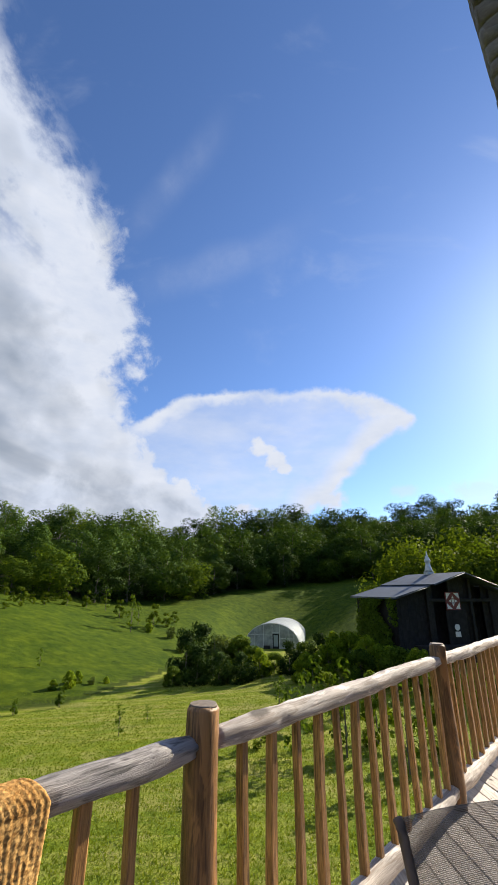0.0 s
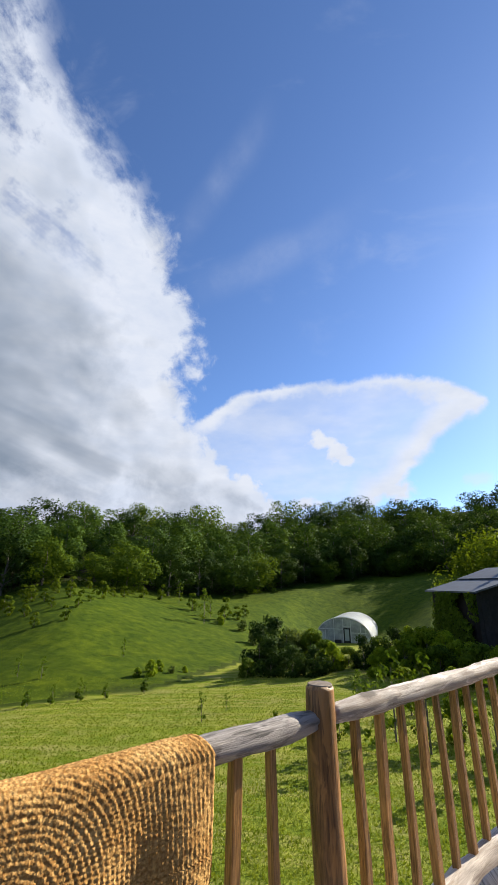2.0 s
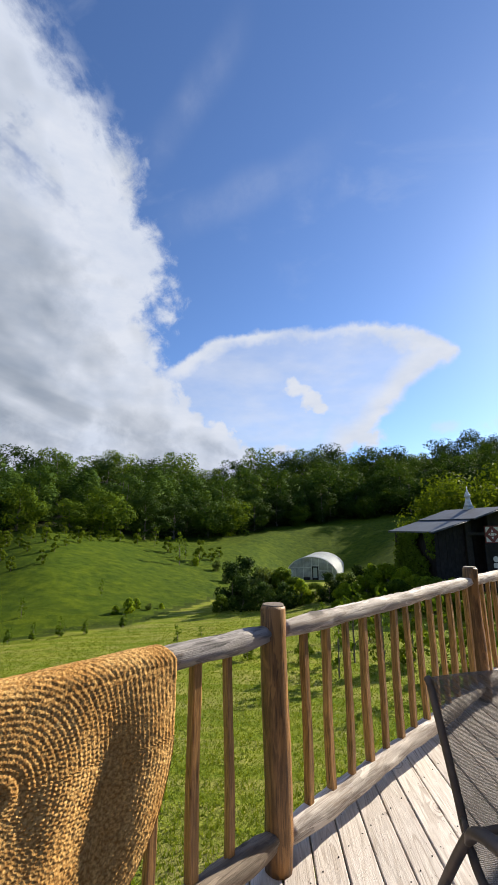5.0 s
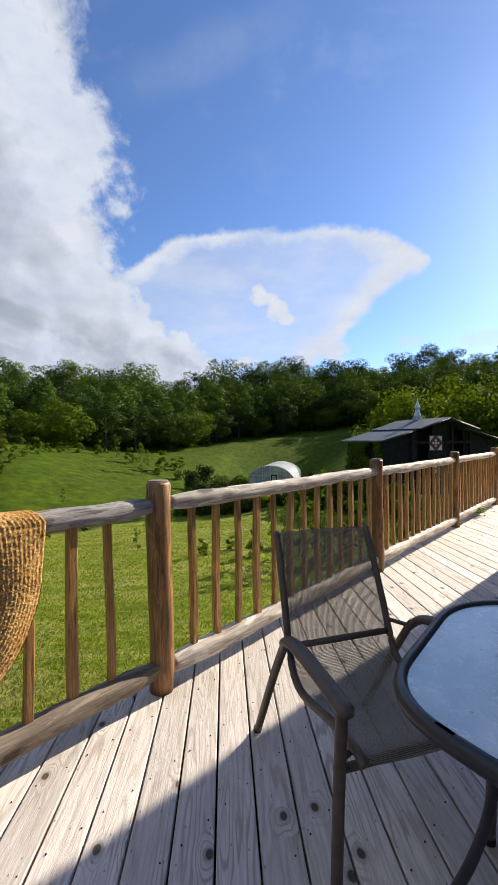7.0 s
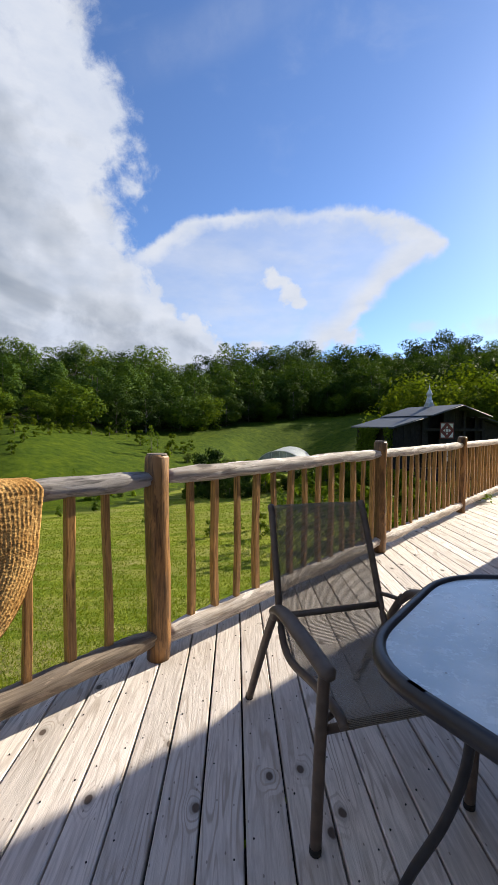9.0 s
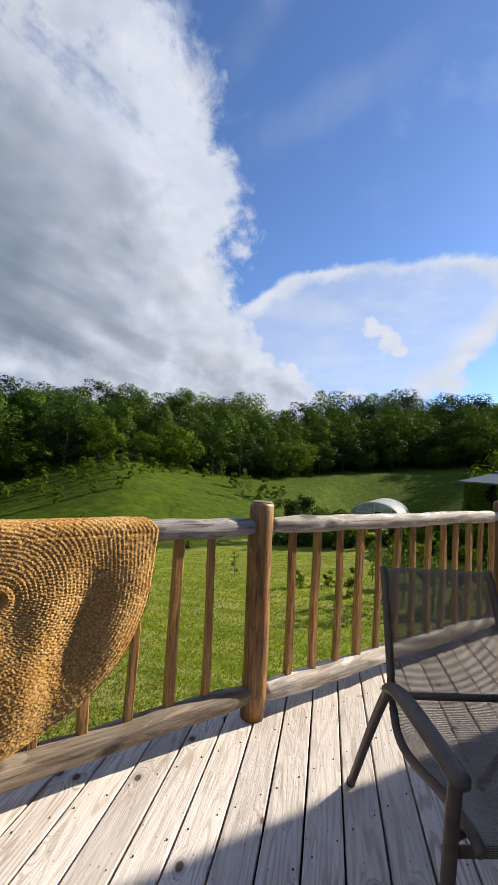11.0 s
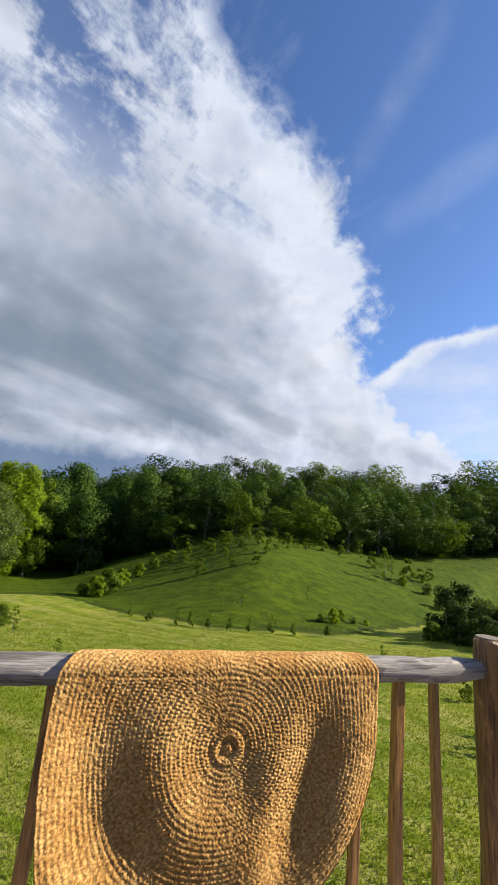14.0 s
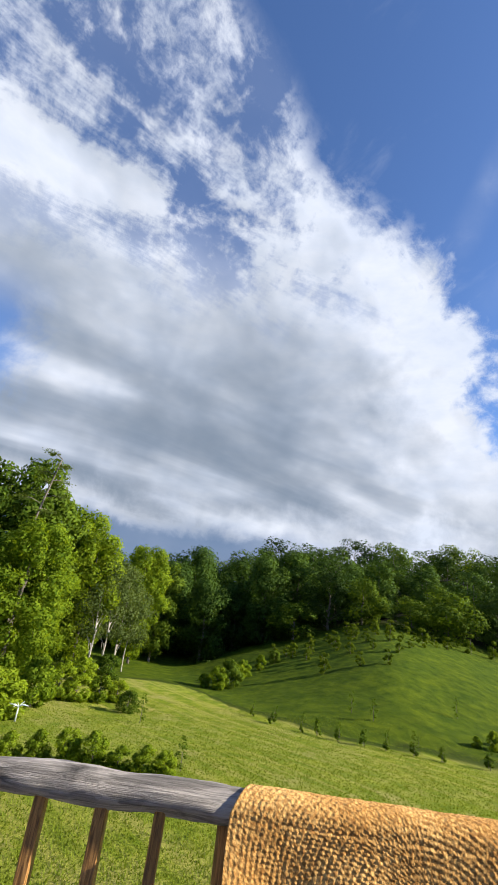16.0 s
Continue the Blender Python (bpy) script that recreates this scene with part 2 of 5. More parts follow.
def wood(dark, light, weather, along=(14, 14, 1.2), knots=0.0, rough=0.75, wear=0.5, bump=0.35, cracks=0.55, spec=0.28, eyes=0.0):
    """Grain along the local axis whose scale is small."""
    def build(k):
        info = k.n("ShaderNodeObjectInfo")
        obj = k.n("ShaderNodeTexCoord").outputs["Object"]
        shift = k.n("ShaderNodeVectorMath", operation="ADD", ins={0: obj, 1: k.n("ShaderNodeCombineXYZ", ins={0: k.m("MULTIPLY", info.outputs["Random"], 37.0), 1: k.m("MULTIPLY", info.outputs["Random"], 91.0), 2: k.m("MULTIPLY", info.outputs["Random"], 53.0)}).outputs[0]}).outputs[0]
        vec = k.mapped(shift, scale=along)
        grain = k.noise(vec, 5.0, 8, 0.65, 0.6)
        lines = k.noise(k.mapped(shift, scale=[a * 4 if a > 3 else a for a in along]), 6.0, 4, 0.6)
        patch = k.noise(shift, 3.0, 5, 0.6)
        color = k.mix(k.step(grain, 0.3, 0.7), (*dark, 1), (*light, 1))
        color = k.mix(k.m("MULTIPLY", k.step(patch, 0.5 - 0.25 * wear, 0.8 - 0.3 * wear), wear), color, (*weather, 1))
        color = k.mix(k.step(lines, 0.62, 0.78, 0.0, cracks), color, (*[c * 0.45 for c in dark], 1))
        tint = k.m("ADD", 0.82, k.m("MULTIPLY", info.outputs["Random"], 0.32))
        color = k.mix(1.0, color, k.n("ShaderNodeCombineColor", ins={0: tint, 1: tint, 2: tint}).outputs[0], "MULTIPLY")
        height = k.m("ADD", grain, k.m("MULTIPLY", lines, 0.8))
        if eyes:
            # dark knots, and bare patches where the outer wood has come away
            eye = k.n("ShaderNodeTexVoronoi", ins={"Vector": k.mapped(shift, scale=[3.2 if a < 3 else 7.0 for a in along]), "Scale": 1.0, "Randomness": 1.0})
            few = k.step(k.n("ShaderNodeSeparateColor", ins={0: eye.outputs["Color"]}).outputs[0], 0.62, 0.63)
            far = k.m("ADD", k.m("ADD", eye.outputs["Distance"], k.m("MULTIPLY", k.m("SUBTRACT", k.noise(shift, 40.0, 2), 0.5), 0.12)), k.m("SUBTRACT", 1.0, few))
            bare = k.noise(k.mapped(shift, scale=[1.6 if a < 3 else 9.0 for a in along]), 1.5, 4, 0.6, 0.8)
            color = k.mix(k.step(bare, 0.54, 0.60, 0.0, 0.75), color, (*[min(0.9, c * 1.12) for c in light], 1))
            color = k.mix(k.step(bare, 0.42, 0.36, 0.0, 0.55), color, (*[c * 1.3 for c in dark], 1))
            color = k.mix(k.step(far, 0.26, 0.12, 0.0, eyes), color, (*[c * 0.30 for c in dark], 1))
            height = k.m("ADD", height, k.m("MULTIPLY", bare, 1.4))
        if knots:
            vor = k.n("ShaderNodeTexVoronoi", ins={"Vector": k.mapped(shift, scale=(4.4, 6.2, 1.0)), "Scale": 1.0, "Randomness": 1.0})
            vor.voronoi_dimensions = "2D"
            some = k.step(k.n("ShaderNodeSeparateColor", ins={0: vor.outputs["Color"]}).outputs[0], 0.80, 0.81)
            d = k.m("ADD", vor.outputs["Distance"], k.m("MULTIPLY", k.m("SUBTRACT", k.noise(shift, 30.0, 2), 0.5), 0.05))
            d = k.m("ADD", d, k.m("SUBTRACT", 1.0, some))
            swirl = k.m("MULTIPLY", k.step(d, 0.42, 0.0), 16.0)
            flame = k.m("SINE", k.m("ADD", swirl, k.m("MULTIPLY", k.noise(k.mapped(shift, scale=(0.45, 5.5, 1.0)), 1.6, 2, 0.45, 0.3), 90.0)))
            color = k.mix(k.m("MULTIPLY", k.step(flame, 0.1, 0.95), k.step(patch, 0.36, 0.64, 0.12, 0.66)), color, (*[c * v for c, v in zip(dark, (0.58, 0.52, 0.46))], 1))
            color = k.mix(k.step(d, 0.20, 0.09, 0.0, knots * 0.6), color, (*[c * 0.55 for c in dark], 1))
            color = k.mix(k.step(d, 0.10, 0.06, 0.0, knots), color, (0.075, 0.052, 0.040, 1))
            specks = k.n("ShaderNodeTexVoronoi", ins={"Vector": k.mapped(shift, scale=(7.0, 14.0, 1.0)), "Scale": 1.0, "Randomness": 1.0})
            specks.voronoi_dimensions = "2D"
            color = k.mix(k.step(specks.outputs["Distance"], 0.045, 0.025, 0.0, 0.6), color, (0.10, 0.075, 0.06, 1))
        return principled(k, color, rough, height, bump, 0.006, **{"Specular IOR Level": spec})
    return build


M_DECK = material("deck_wood", wood((0.53, 0.475, 0.43), (0.77, 0.70, 0.645), (0.69, 0.635, 0.59), along=(1.3, 16, 16), knots=0.95, wear=0.4, cracks=0.4))
M_RAIL = material("weathered_log", wood((0.24, 0.19, 0.15), (0.74, 0.68, 0.62), (0.58, 0.51, 0.45), along=(0.55, 15, 15), wear=0.55, bump=0.5, cracks=0.6, eyes=0.85))
# left top rails: weathered grey, with their shaded side put into the colour
M_RAIL_SHADED = material("shaded_grey_log", wood((0.050, 0.046, 0.043), (0.43, 0.395, 0.37), (0.25, 0.23, 0.215), along=(0.45, 15, 15), wear=0.5, bump=0.8, cracks=0.9, eyes=0.9))
M_RAIL_LOW = material("brown_grey_log", wood((0.105, 0.078, 0.055), (0.40, 0.320, 0.245), (0.28, 0.230, 0.185), along=(0.5, 15, 15), wear=0.6, bump=0.6, cracks=0.8, eyes=0.8))
M_POST = material("brown_log", wood((0.055, 0.024, 0.008), (0.37, 0.185, 0.060), (0.18, 0.095, 0.040), along=(15, 15, 1.0), wear=0.5, bump=0.45, rough=0.46, cracks=0.8, spec=0.5, eyes=0.8))
M_SPINDLE = material("brown_spindle", wood((0.100, 0.046, 0.014), (0.62, 0.330, 0.105), (0.34, 0.175, 0.058), along=(24, 24, 1.6), wear=0.5, bump=0.25, rough=0.45, spec=0.5))
M_ENDGRAIN = material("end_grain", wood((0.13, 0.10, 0.075), (0.27, 0.215, 0.165), (0.22, 0.20, 0.18), along=(9, 9, 9), wear=0.6))


def jute(k):
    uv = k.n("ShaderNodeUVMap").outputs[0]
    braid = k.noise(uv, 95.0, 4, 0.65)
    patch = k.noise(uv, 6.0, 5, 0.6)
    strand = k.n("ShaderNodeTexVoronoi", ins={"Vector": uv, "Scale": 115.0}).outputs["Distance"]
    color = k.mix(k.step(patch, 0.35, 0.7), (0.60, 0.335, 0.105, 1), (0.80, 0.505, 0.190, 1))
    color = k.mix(k.step(braid, 0.36, 0.62), k.mix(1.0, color, (0.50, 0.42, 0.34, 1), "MULTIPLY"), color)
    color = k.mix(k.step(strand, 0.45, 0.85, 0.0, 0.5), color, (0.26, 0.13, 0.045, 1))
    return principled(k, color, 0.95, k.m("SUBTRACT", k.m("MULTIPLY", braid, 0.7), strand), 0.5, 0.004, **{"Specular IOR Level": 0.15})


M_RUG = material("jute", jute)


def plain(color, rough, metal=0.0, vary=0.25, scale=18.0, bump=0.15, spec=0.5):
    def build(k):
        obj = k.n("ShaderNodeTexCoord").outputs["Object"]
        a, b = k.noise(obj, scale, 5, 0.6), k.noise(obj, scale * 6, 3)
        c = k.mix(k.step(a, 0.3, 0.7), (*[v * (1 - vary) for v in color], 1), (*[min(1, v * (1 + vary)) for v in color], 1))
        return principled(k, c, k.m("ADD", rough - 0.08, k.m("MULTIPLY", a, 0.16)), b, bump, 0.003, Metallic=metal, **{"Specular IOR Level": spec})
    return build


M_FRAME = material("bronze_frame", plain((0.125, 0.092, 0.068), 0.5, 0.0, 0.2, spec=0.35))
M_TABLE = material("dark_rim", plain((0.028, 0.028, 0.032), 0.4, 0.0, 0.25))


def sling(k):
    uv = k.n("ShaderNodeUVMap").outputs[0]
    rows = k.n("ShaderNodeTexWave", wave_type="BANDS", bands_direction="Y", ins={"Vector": uv, "Scale": 84.0}).outputs["Fac"]
    cols = k.n("ShaderNodeTexWave", wave_type="BANDS", bands_direction="X", ins={"Vector": uv, "Scale": 110.0}).outputs["Fac"]
    weave = k.m("ADD", k.m("MULTIPLY", rows, 0.7), k.m("MULTIPLY", cols, 0.3))
    cloth = principled(k, k.mix(weave, (0.135, 0.108, 0.078, 1), (0.280, 0.235, 0.178, 1)), 0.75, weave, 0.4, 0.002)
    clear = k.n("ShaderNodeBsdfTransparent").outputs[0]
    return k.n("ShaderNodeMixShader", ins={0: k.step(weave, 0.15, 0.75, 0.33, 0.72), 1: clear, 2: cloth}).outputs[0]


M_SLING = material("woven_sling", sling)


def table_glass(k):
    obj = k.n("ShaderNodeTexCoord").outputs["Object"]
    dirt = k.noise(obj, 4.0, 6, 0.6)
    specks = k.n("ShaderNodeTexVoronoi", ins={"Vector": obj, "Scale": 26.0}).outputs["Distance"]
    ripple = k.noise(obj, 140.0, 2)
    grime = k.noise(obj, 24.0, 7, 0.75)
    # pale blue sky reflection painted into the glass, mottled by dirt
    color = k.mix(k.step(dirt, 0.36, 0.68), (0.58, 0.70, 0.76, 1), (0.74, 0.82, 0.85, 1))
    color = k.mix(k.step(grime, 0.44, 0.70, 0.0, 0.35), color, (0.80, 0.84, 0.85, 1))
    color = k.mix(k.step(specks, 0.10, 0.05), color, (0.06, 0.05, 0.04, 1))
    clear = k.m("MULTIPLY", k.step(dirt, 0.35, 0.75, 0.16, 0.04), k.step(grime, 0.70, 0.44, 0.6, 1.0))
    return principled(k, color, k.step(grime, 0.35, 0.7, 0.08, 0.38), ripple, 0.16, 0.002, IOR=1.52, **{"Transmission Weight": clear})


M_GLASS = material("pebbled_glass", table_glass)


def stone(k):
    info = k.n("ShaderNodeObjectInfo")
    obj = k.n("ShaderNodeTexCoord").outputs["Object"]
    a, b = k.noise(obj, 5.0, 7, 0.65), k.noise(obj, 40.0, 4, 0.6)
    c = k.ramp(info.outputs["Random"], [(0.0, (0.13, 0.115, 0.10)), (0.35, (0.21, 0.19, 0.17)), (0.7, (0.17, 0.15, 0.13)), (1.0, (0.25, 0.235, 0.22))])
    c = k.mix(k.step(a, 0.35, 0.7), k.mix(1.0, c, (0.7, 0.68, 0.66, 1), "MULTIPLY"), c)
    return principled(k, c, 0.88, k.m("ADD", a, k.m("MULTIPLY", b, 0.35)), 0.6, 0.02)


M_STONE = material("field_stone", stone)
M_MORTAR = material("mortar", plain((0.22, 0.21, 0.19), 0.95, 0.0, 0.3, 12.0, 0.5))
# for the unseen house wall; pale so that it bounces light onto the deck
M_SIDING = material("bounce_siding", plain((0.60, 0.47, 0.34), 0.8, 0.0, 0.25, 6.0, 0.3))


def leaf(lo, hi, vary=0.35):
    """Foliage: part of the light goes through the leaf."""
    def build(k):
        info = k.n("ShaderNodeObjectInfo")
        geo = k.n("ShaderNodeNewGeometry")
        pick = k.m("ADD", k.m("MULTIPLY", geo.outputs["Random Per Island"], 0.6), k.m("MULTIPLY", info.outputs["Random"], 0.4))
        c = k.mix(pick, (*lo, 1), (*hi, 1))
        front = k.n("ShaderNodeBsdfPrincipled", ins={"Base Color": c, "Roughness": 0.7, "Specular IOR Level": 0.05}).outputs[0]
        back = k.n("ShaderNodeBsdfTranslucent", ins={"Color": k.mix(1.0, c, (1.35, 1.25, 0.55, 1), "MULTIPLY")}).outputs[0]
        return k.n("ShaderNodeMixShader", ins={0: vary, 1: front, 2: back}).outputs[0]
    return build


M_LEAF = material("leaf_mid", leaf((0.030, 0.066, 0.007), (0.130, 0.195, 0.018), 0.36))
M_LEAF_DARK = material("leaf_dark", leaf((0.010, 0.027, 0.006), (0.052, 0.094, 0.016), 0.24))
M_LEAF_LIGHT = material("leaf_light", leaf((0.066, 0.130, 0.009), (0.290, 0.385, 0.026), 0.52))
M_LEAF_WARM = material("leaf_warm", leaf((0.050, 0.092, 0.006), (0.130, 0.180, 0.014), 0.45))
M_LEAF_GREY = material("leaf_grey", leaf((0.062, 0.098, 0.026), (0.130, 0.175, 0.050), 0.4))
M_LEAF_WOOD = material("leaf_wood", leaf((0.017, 0.046, 0.009), (0.088, 0.150, 0.022), 0.24))
M_BLADE = material("grass_blade", leaf((0.085, 0.145, 0.009), (0.215, 0.255, 0.034), 0.36))
M_BARK = material("bark", plain((0.13, 0.11, 0.09), 0.9, 0.0, 0.4, 8.0, 0.6))
M_BARK_PALE = material("bark_pale", plain((0.32, 0.29, 0.25), 0.85, 0.0, 0.35, 6.0, 0.4))


def grass_ground(k):
    pos = k.n("ShaderNodeNewGeometry").outputs["Position"]
    mown = k.n("ShaderNodeAttribute", attribute_name="mown").outputs["Fac"]
    ground_shade = k.n("ShaderNodeAttribute", attribute_name="ground_shade").outputs["Fac"]
    fine = k.noise(pos, 22.0, 6, 0.7)
    mid = k.noise(pos, 1.1, 6, 0.65)
    wide = k.noise(pos, 0.10, 5, 0.6)
    rows = k.noise(k.mapped(pos, scale=(0.045, 1.15, 0.1), rot=(0, 0, radians(4))), 1.6, 4, 0.6, 0.3)
    field = k.mix(k.step(mid, 0.3, 0.7), (0.042, 0.076, 0.005, 1), (0.098, 0.138, 0.009, 1))
    patch = k.noise(pos, 0.35, 6, 0.7)
    field = k.mix(k.step(patch, 0.38, 0.66), k.mix(1.0, field, (0.84, 0.88, 0.9, 1), "MULTIPLY"), k.mix(1.0, field, (1.12, 1.06, 0.95, 1), "MULTIPLY"))
    tuft = k.noise(k.mapped(pos, scale=(0.35, 1.3, 0.4), rot=(0, 0, radians(20))), 0.7, 7, 0.72, 0.4)
    field = k.mix(k.step(tuft, 0.52, 0.66, 0.0, 0.45), field, (0.026, 0.050, 0.004, 1))
    lawn = k.mix(k.step(mid, 0.3, 0.72), (0.122, 0.180, 0.011, 1), (0.285, 0.315, 0.040, 1))
    lawn = k.mix(k.step(rows, 0.44, 0.66, 0.0, 0.6), lawn, (0.37, 0.335, 0.105, 1))
    dry = k.m("MULTIPLY", k.step(k.noise(pos, 0.55, 6, 0.7), 0.50, 0.70), 0.65)
    lawn = k.mix(dry, lawn, (0.33, 0.285, 0.125, 1))
    c = k.mix(mown, field, lawn)
    rank = k.m("MULTIPLY", k.step(mown, 0.02, 0.25), k.step(mown, 0.98, 0.6))
    c = k.mix(k.m("MULTIPLY", rank, 0.8), c, (0.024, 0.045, 0.006, 1))
    c = k.mix(k.step(wide, 0.35, 0.7, 0.0, 0.35), c, k.mix(1.0, c, (1.35, 1.2, 0.9, 1), "MULTIPLY"))
    c = k.mix(k.step(fine, 0.35, 0.65), k.mix(1.0, c, (0.55, 0.62, 0.5, 1), "MULTIPLY"), c)
    # shade under the wood and the deck, painted into the ground colour
    c = k.mix(ground_shade, c, (0.012, 0.013, 0.006, 1))
    return principled(k, c, 0.9, k.m("ADD", fine, mid), 0.9, 0.06, **{"Specular IOR Level": 0.05})


M_GRASS = material("grass", grass_ground)
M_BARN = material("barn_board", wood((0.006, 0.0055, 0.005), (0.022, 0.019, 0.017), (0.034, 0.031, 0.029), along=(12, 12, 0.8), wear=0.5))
M_TIN = material("tin_roof", plain((0.048, 0.062, 0.085), 0.6, 0.0, 0.25, 2.0, 0.1, 0.35))
M_TIN_PALE = material("pale_tin", plain((0.55, 0.58, 0.60), 0.45, 0.3, 0.2, 5.0, 0.1))
M_WHITE = material("white_paint", plain((0.72, 0.70, 0.66), 0.6, 0.0, 0.12))
M_RED = material("dark_red_paint", plain((0.17, 0.035, 0.03), 0.6, 0.0, 0.2))
M_BLACK = material("dark_opening", plain((0.012, 0.012, 0.012), 0.8, 0.0, 0.2))


def film_plastic(k):
    obj = k.n("ShaderNodeTexCoord").outputs["Object"]
    a = k.noise(obj, 1.3, 5, 0.6)
    c = k.mix(k.step(a, 0.3, 0.7), (0.72, 0.75, 0.76, 1), (0.88, 0.91, 0.92, 1))
    skin = principled(k, c, 0.4, a, 0.2, 0.05)
    through_ = k.n("ShaderNodeBsdfTranslucent", ins={"Color": c}).outputs[0]
    return k.n("ShaderNodeMixShader", ins={0: 0.65, 1: skin, 2: through_}).outputs[0]


M_FILM = material("greenhouse_film", film_plastic)


def end_film(k):
    """Darker grey film, partly clear, that lets the dim inside show."""
    obj = k.n("ShaderNodeTexCoord").outputs["Object"]
    a = k.noise(obj, 0.9, 5, 0.65)
    skin = principled(k, k.mix(k.step(a, 0.35, 0.65), (0.30, 0.33, 0.34, 1), (0.54, 0.58, 0.60, 1)), 0.3, a, 0.2, 0.05)
    clear = k.n("ShaderNodeBsdfTransparent").outputs[0]
    return k.n("ShaderNodeMixShader", ins={0: 0.75, 1: clear, 2: skin}).outputs[0]


M_FILM_END = material("end_wall_film", end_film)


def water_glass(k):
    return principled(k, (0.30, 0.36, 0.38, 1), 0.08, None, **{"Specular IOR Level": 0.8})


M_PANE = material("pane_glass", water_glass)

# ---- mesh helpers ----


def part(name, bm, mat, parent=None, label=""):
    """One mesh object from a bmesh, under its thing or part."""
    me = bpy.data.meshes.new(name)
    bm.to_mesh(me)
    bm.free()
    return mesh_part(name, me, mat, parent, label)


def mesh_part(name, me, mat, parent=None, label=""):
    if mat is not None and not me.materials:
        me.materials.append(mat)
    ob = new(name, me)
    if parent is not None:
        ob.parent = parent
    if label:
        tagged(ob, label)
    return ob


def thing(name, label, category, m=None, group="", kind=""):
    ob = new(name)
    if m is not None:
        ob.matrix_basis = m
    return tagged(ob, label, category, group, kind)


def smooth(bm):
    for f in bm.faces:
        f.smooth = True
    return bm


def box(sx, sy, sz, at=(0, 0, 0), bevel=0.0, rot=None, bm=None, segs=1):
    own = bmesh.new()
    bmesh.ops.create_cube(own, size=1.0)
    bmesh.ops.scale(own, vec=(sx, sy, sz), verts=own.verts)
    if bevel:
        bmesh.ops.bevel(own, geom=own.edges[:], offset=bevel, segments=segs, affect="EDGES", profile=0.6)
    if rot is not None:
        bmesh.ops.rotate(own, cent=(0, 0, 0), matrix=rot, verts=own.verts)
    bmesh.ops.translate(own, vec=at, verts=own.verts)
    if bm is None:
        return own
    me = bpy.data.meshes.new("tmp")
    own.to_mesh(me)
    own.free()
    bm.from_mesh(me)
    bpy.data.meshes.remove(me)
    return bm


def sweep(points, radii, sides=10, bm=None, caps=True, wobble=0.0, seed=0, squash=1.0, hewn=0.0):
    """A tube along a line of points; wobble makes it a hewn log."""
    bm = bm or bmesh.new()
    pts = [Vector(p) for p in points]
    rings = []
    for i, p in enumerate(pts):
        d = (pts[min(i + 1, len(pts) - 1)] - pts[max(i - 1, 0)]).normalized()
        ref = Vector((0, 0, 1)) if abs(d.z) < 0.9 else Vector((1, 0, 0))
        side = d.cross(ref).normalized()
        up = side.cross(d)
        r = radii[i] if isinstance(radii, (list, tuple)) else radii
        ring = []
        for j in range(sides):
            a = 2 * math.pi * j / sides
            o = side * math.cos(a) + up * math.sin(a) * squash
            k = 1.0
            if wobble:
                k += wobble * noise.noise(Vector((o.x * 2 + seed * 7.3, o.y * 2 + i * 0.45, o.z * 2 + seed)))
            if hewn:
                # shallow flats left by the drawknife, and a few swollen knots
                cut = noise.noise(Vector((p.dot(d) * 4.2 + seed * 3.1, math.cos(a) * 1.7, math.sin(a) * 1.7)))
                knot = noise.noise(Vector((p.dot(d) * 11.0 + seed * 5.7, math.cos(a) * 2.4, math.sin(a) * 2.4)))
                k += hewn * (0.9 * min(cut, 0.12) + 0.7 * max(0.0, knot - 0.30))
            ring.append(bm.verts.new(p + o * r * k))
        rings.append(ring)
    for a, b in zip(rings, rings[1:]):
        for j in range(sides):
            bm.faces.new((a[j], a[(j + 1) % sides], b[(j + 1) % sides], b[j]))
    if caps:
        bm.faces.new(rings[0][::-1])
        bm.faces.new(rings[-1])
    bmesh.ops.recalc_face_normals(bm, faces=bm.faces)
    for f in bm.faces:
        f.smooth = len(f.verts) == 4
    return bm


def curve_through(points, n=24):
    """A smooth line through a few points."""
    p = [Vector(q) for q in points]
    p = [2 * p[0] - p[1], *p, 2 * p[-1] - p[-2]]
    out = []
    spans = len(p) - 3
    for i in range(n + 1):
        s = min(i / n * spans, spans - 1e-6)
        j, f = int(s), s - int(s)
        a, b, c, d = p[j:j + 4]
        out.append(0.5 * ((2 * b) + (c - a) * f + (2 * a - 5 * b + 4 * c - d) * f * f + (3 * b - a - 3 * c + d) * f ** 3))
    return out


def clip_half(poly, a, n):
    """Keeps the part of a flat polygon where (p - a).n <= 0."""
    out = []
    for i, p in enumerate(poly):
        q = poly[(i + 1) % len(poly)]
        dp, dq = (p - a).dot(n), (q - a).dot(n)
        if dp <= 0:
            out.append(p)
        if dp * dq < 0:
            out.append(p + (q - p) * (dp / (dp - dq)))
    return out


# ---- the lie of the land ----
HERE = Vector((0.1, 0.9))            # middle of the camera's stand
# azimuth to the left, foot of the far slope, its crest, the crest's height
SLOPES = [(-180, 45, 110, 3.0), (-60, 45, 105, 4.0), (-22, 48, 112, 4.2), (-12, 60, 114, 3.6), (-5, 74, 112, 2.4), (3, 72, 100, 0.8), (10, 48, 86, -1.0), (20, 33, 74, -1.0), (27, 30, 66, 0.0), (34, 29, 64, 1.1), (42, 30, 65, -1.2), (51, 34, 66, -4.7), (58, 42, 72, -7.2), (66, 42, 72, -7.0), (80, 42, 70, -6.0), (180, 45, 110, 3.0)]


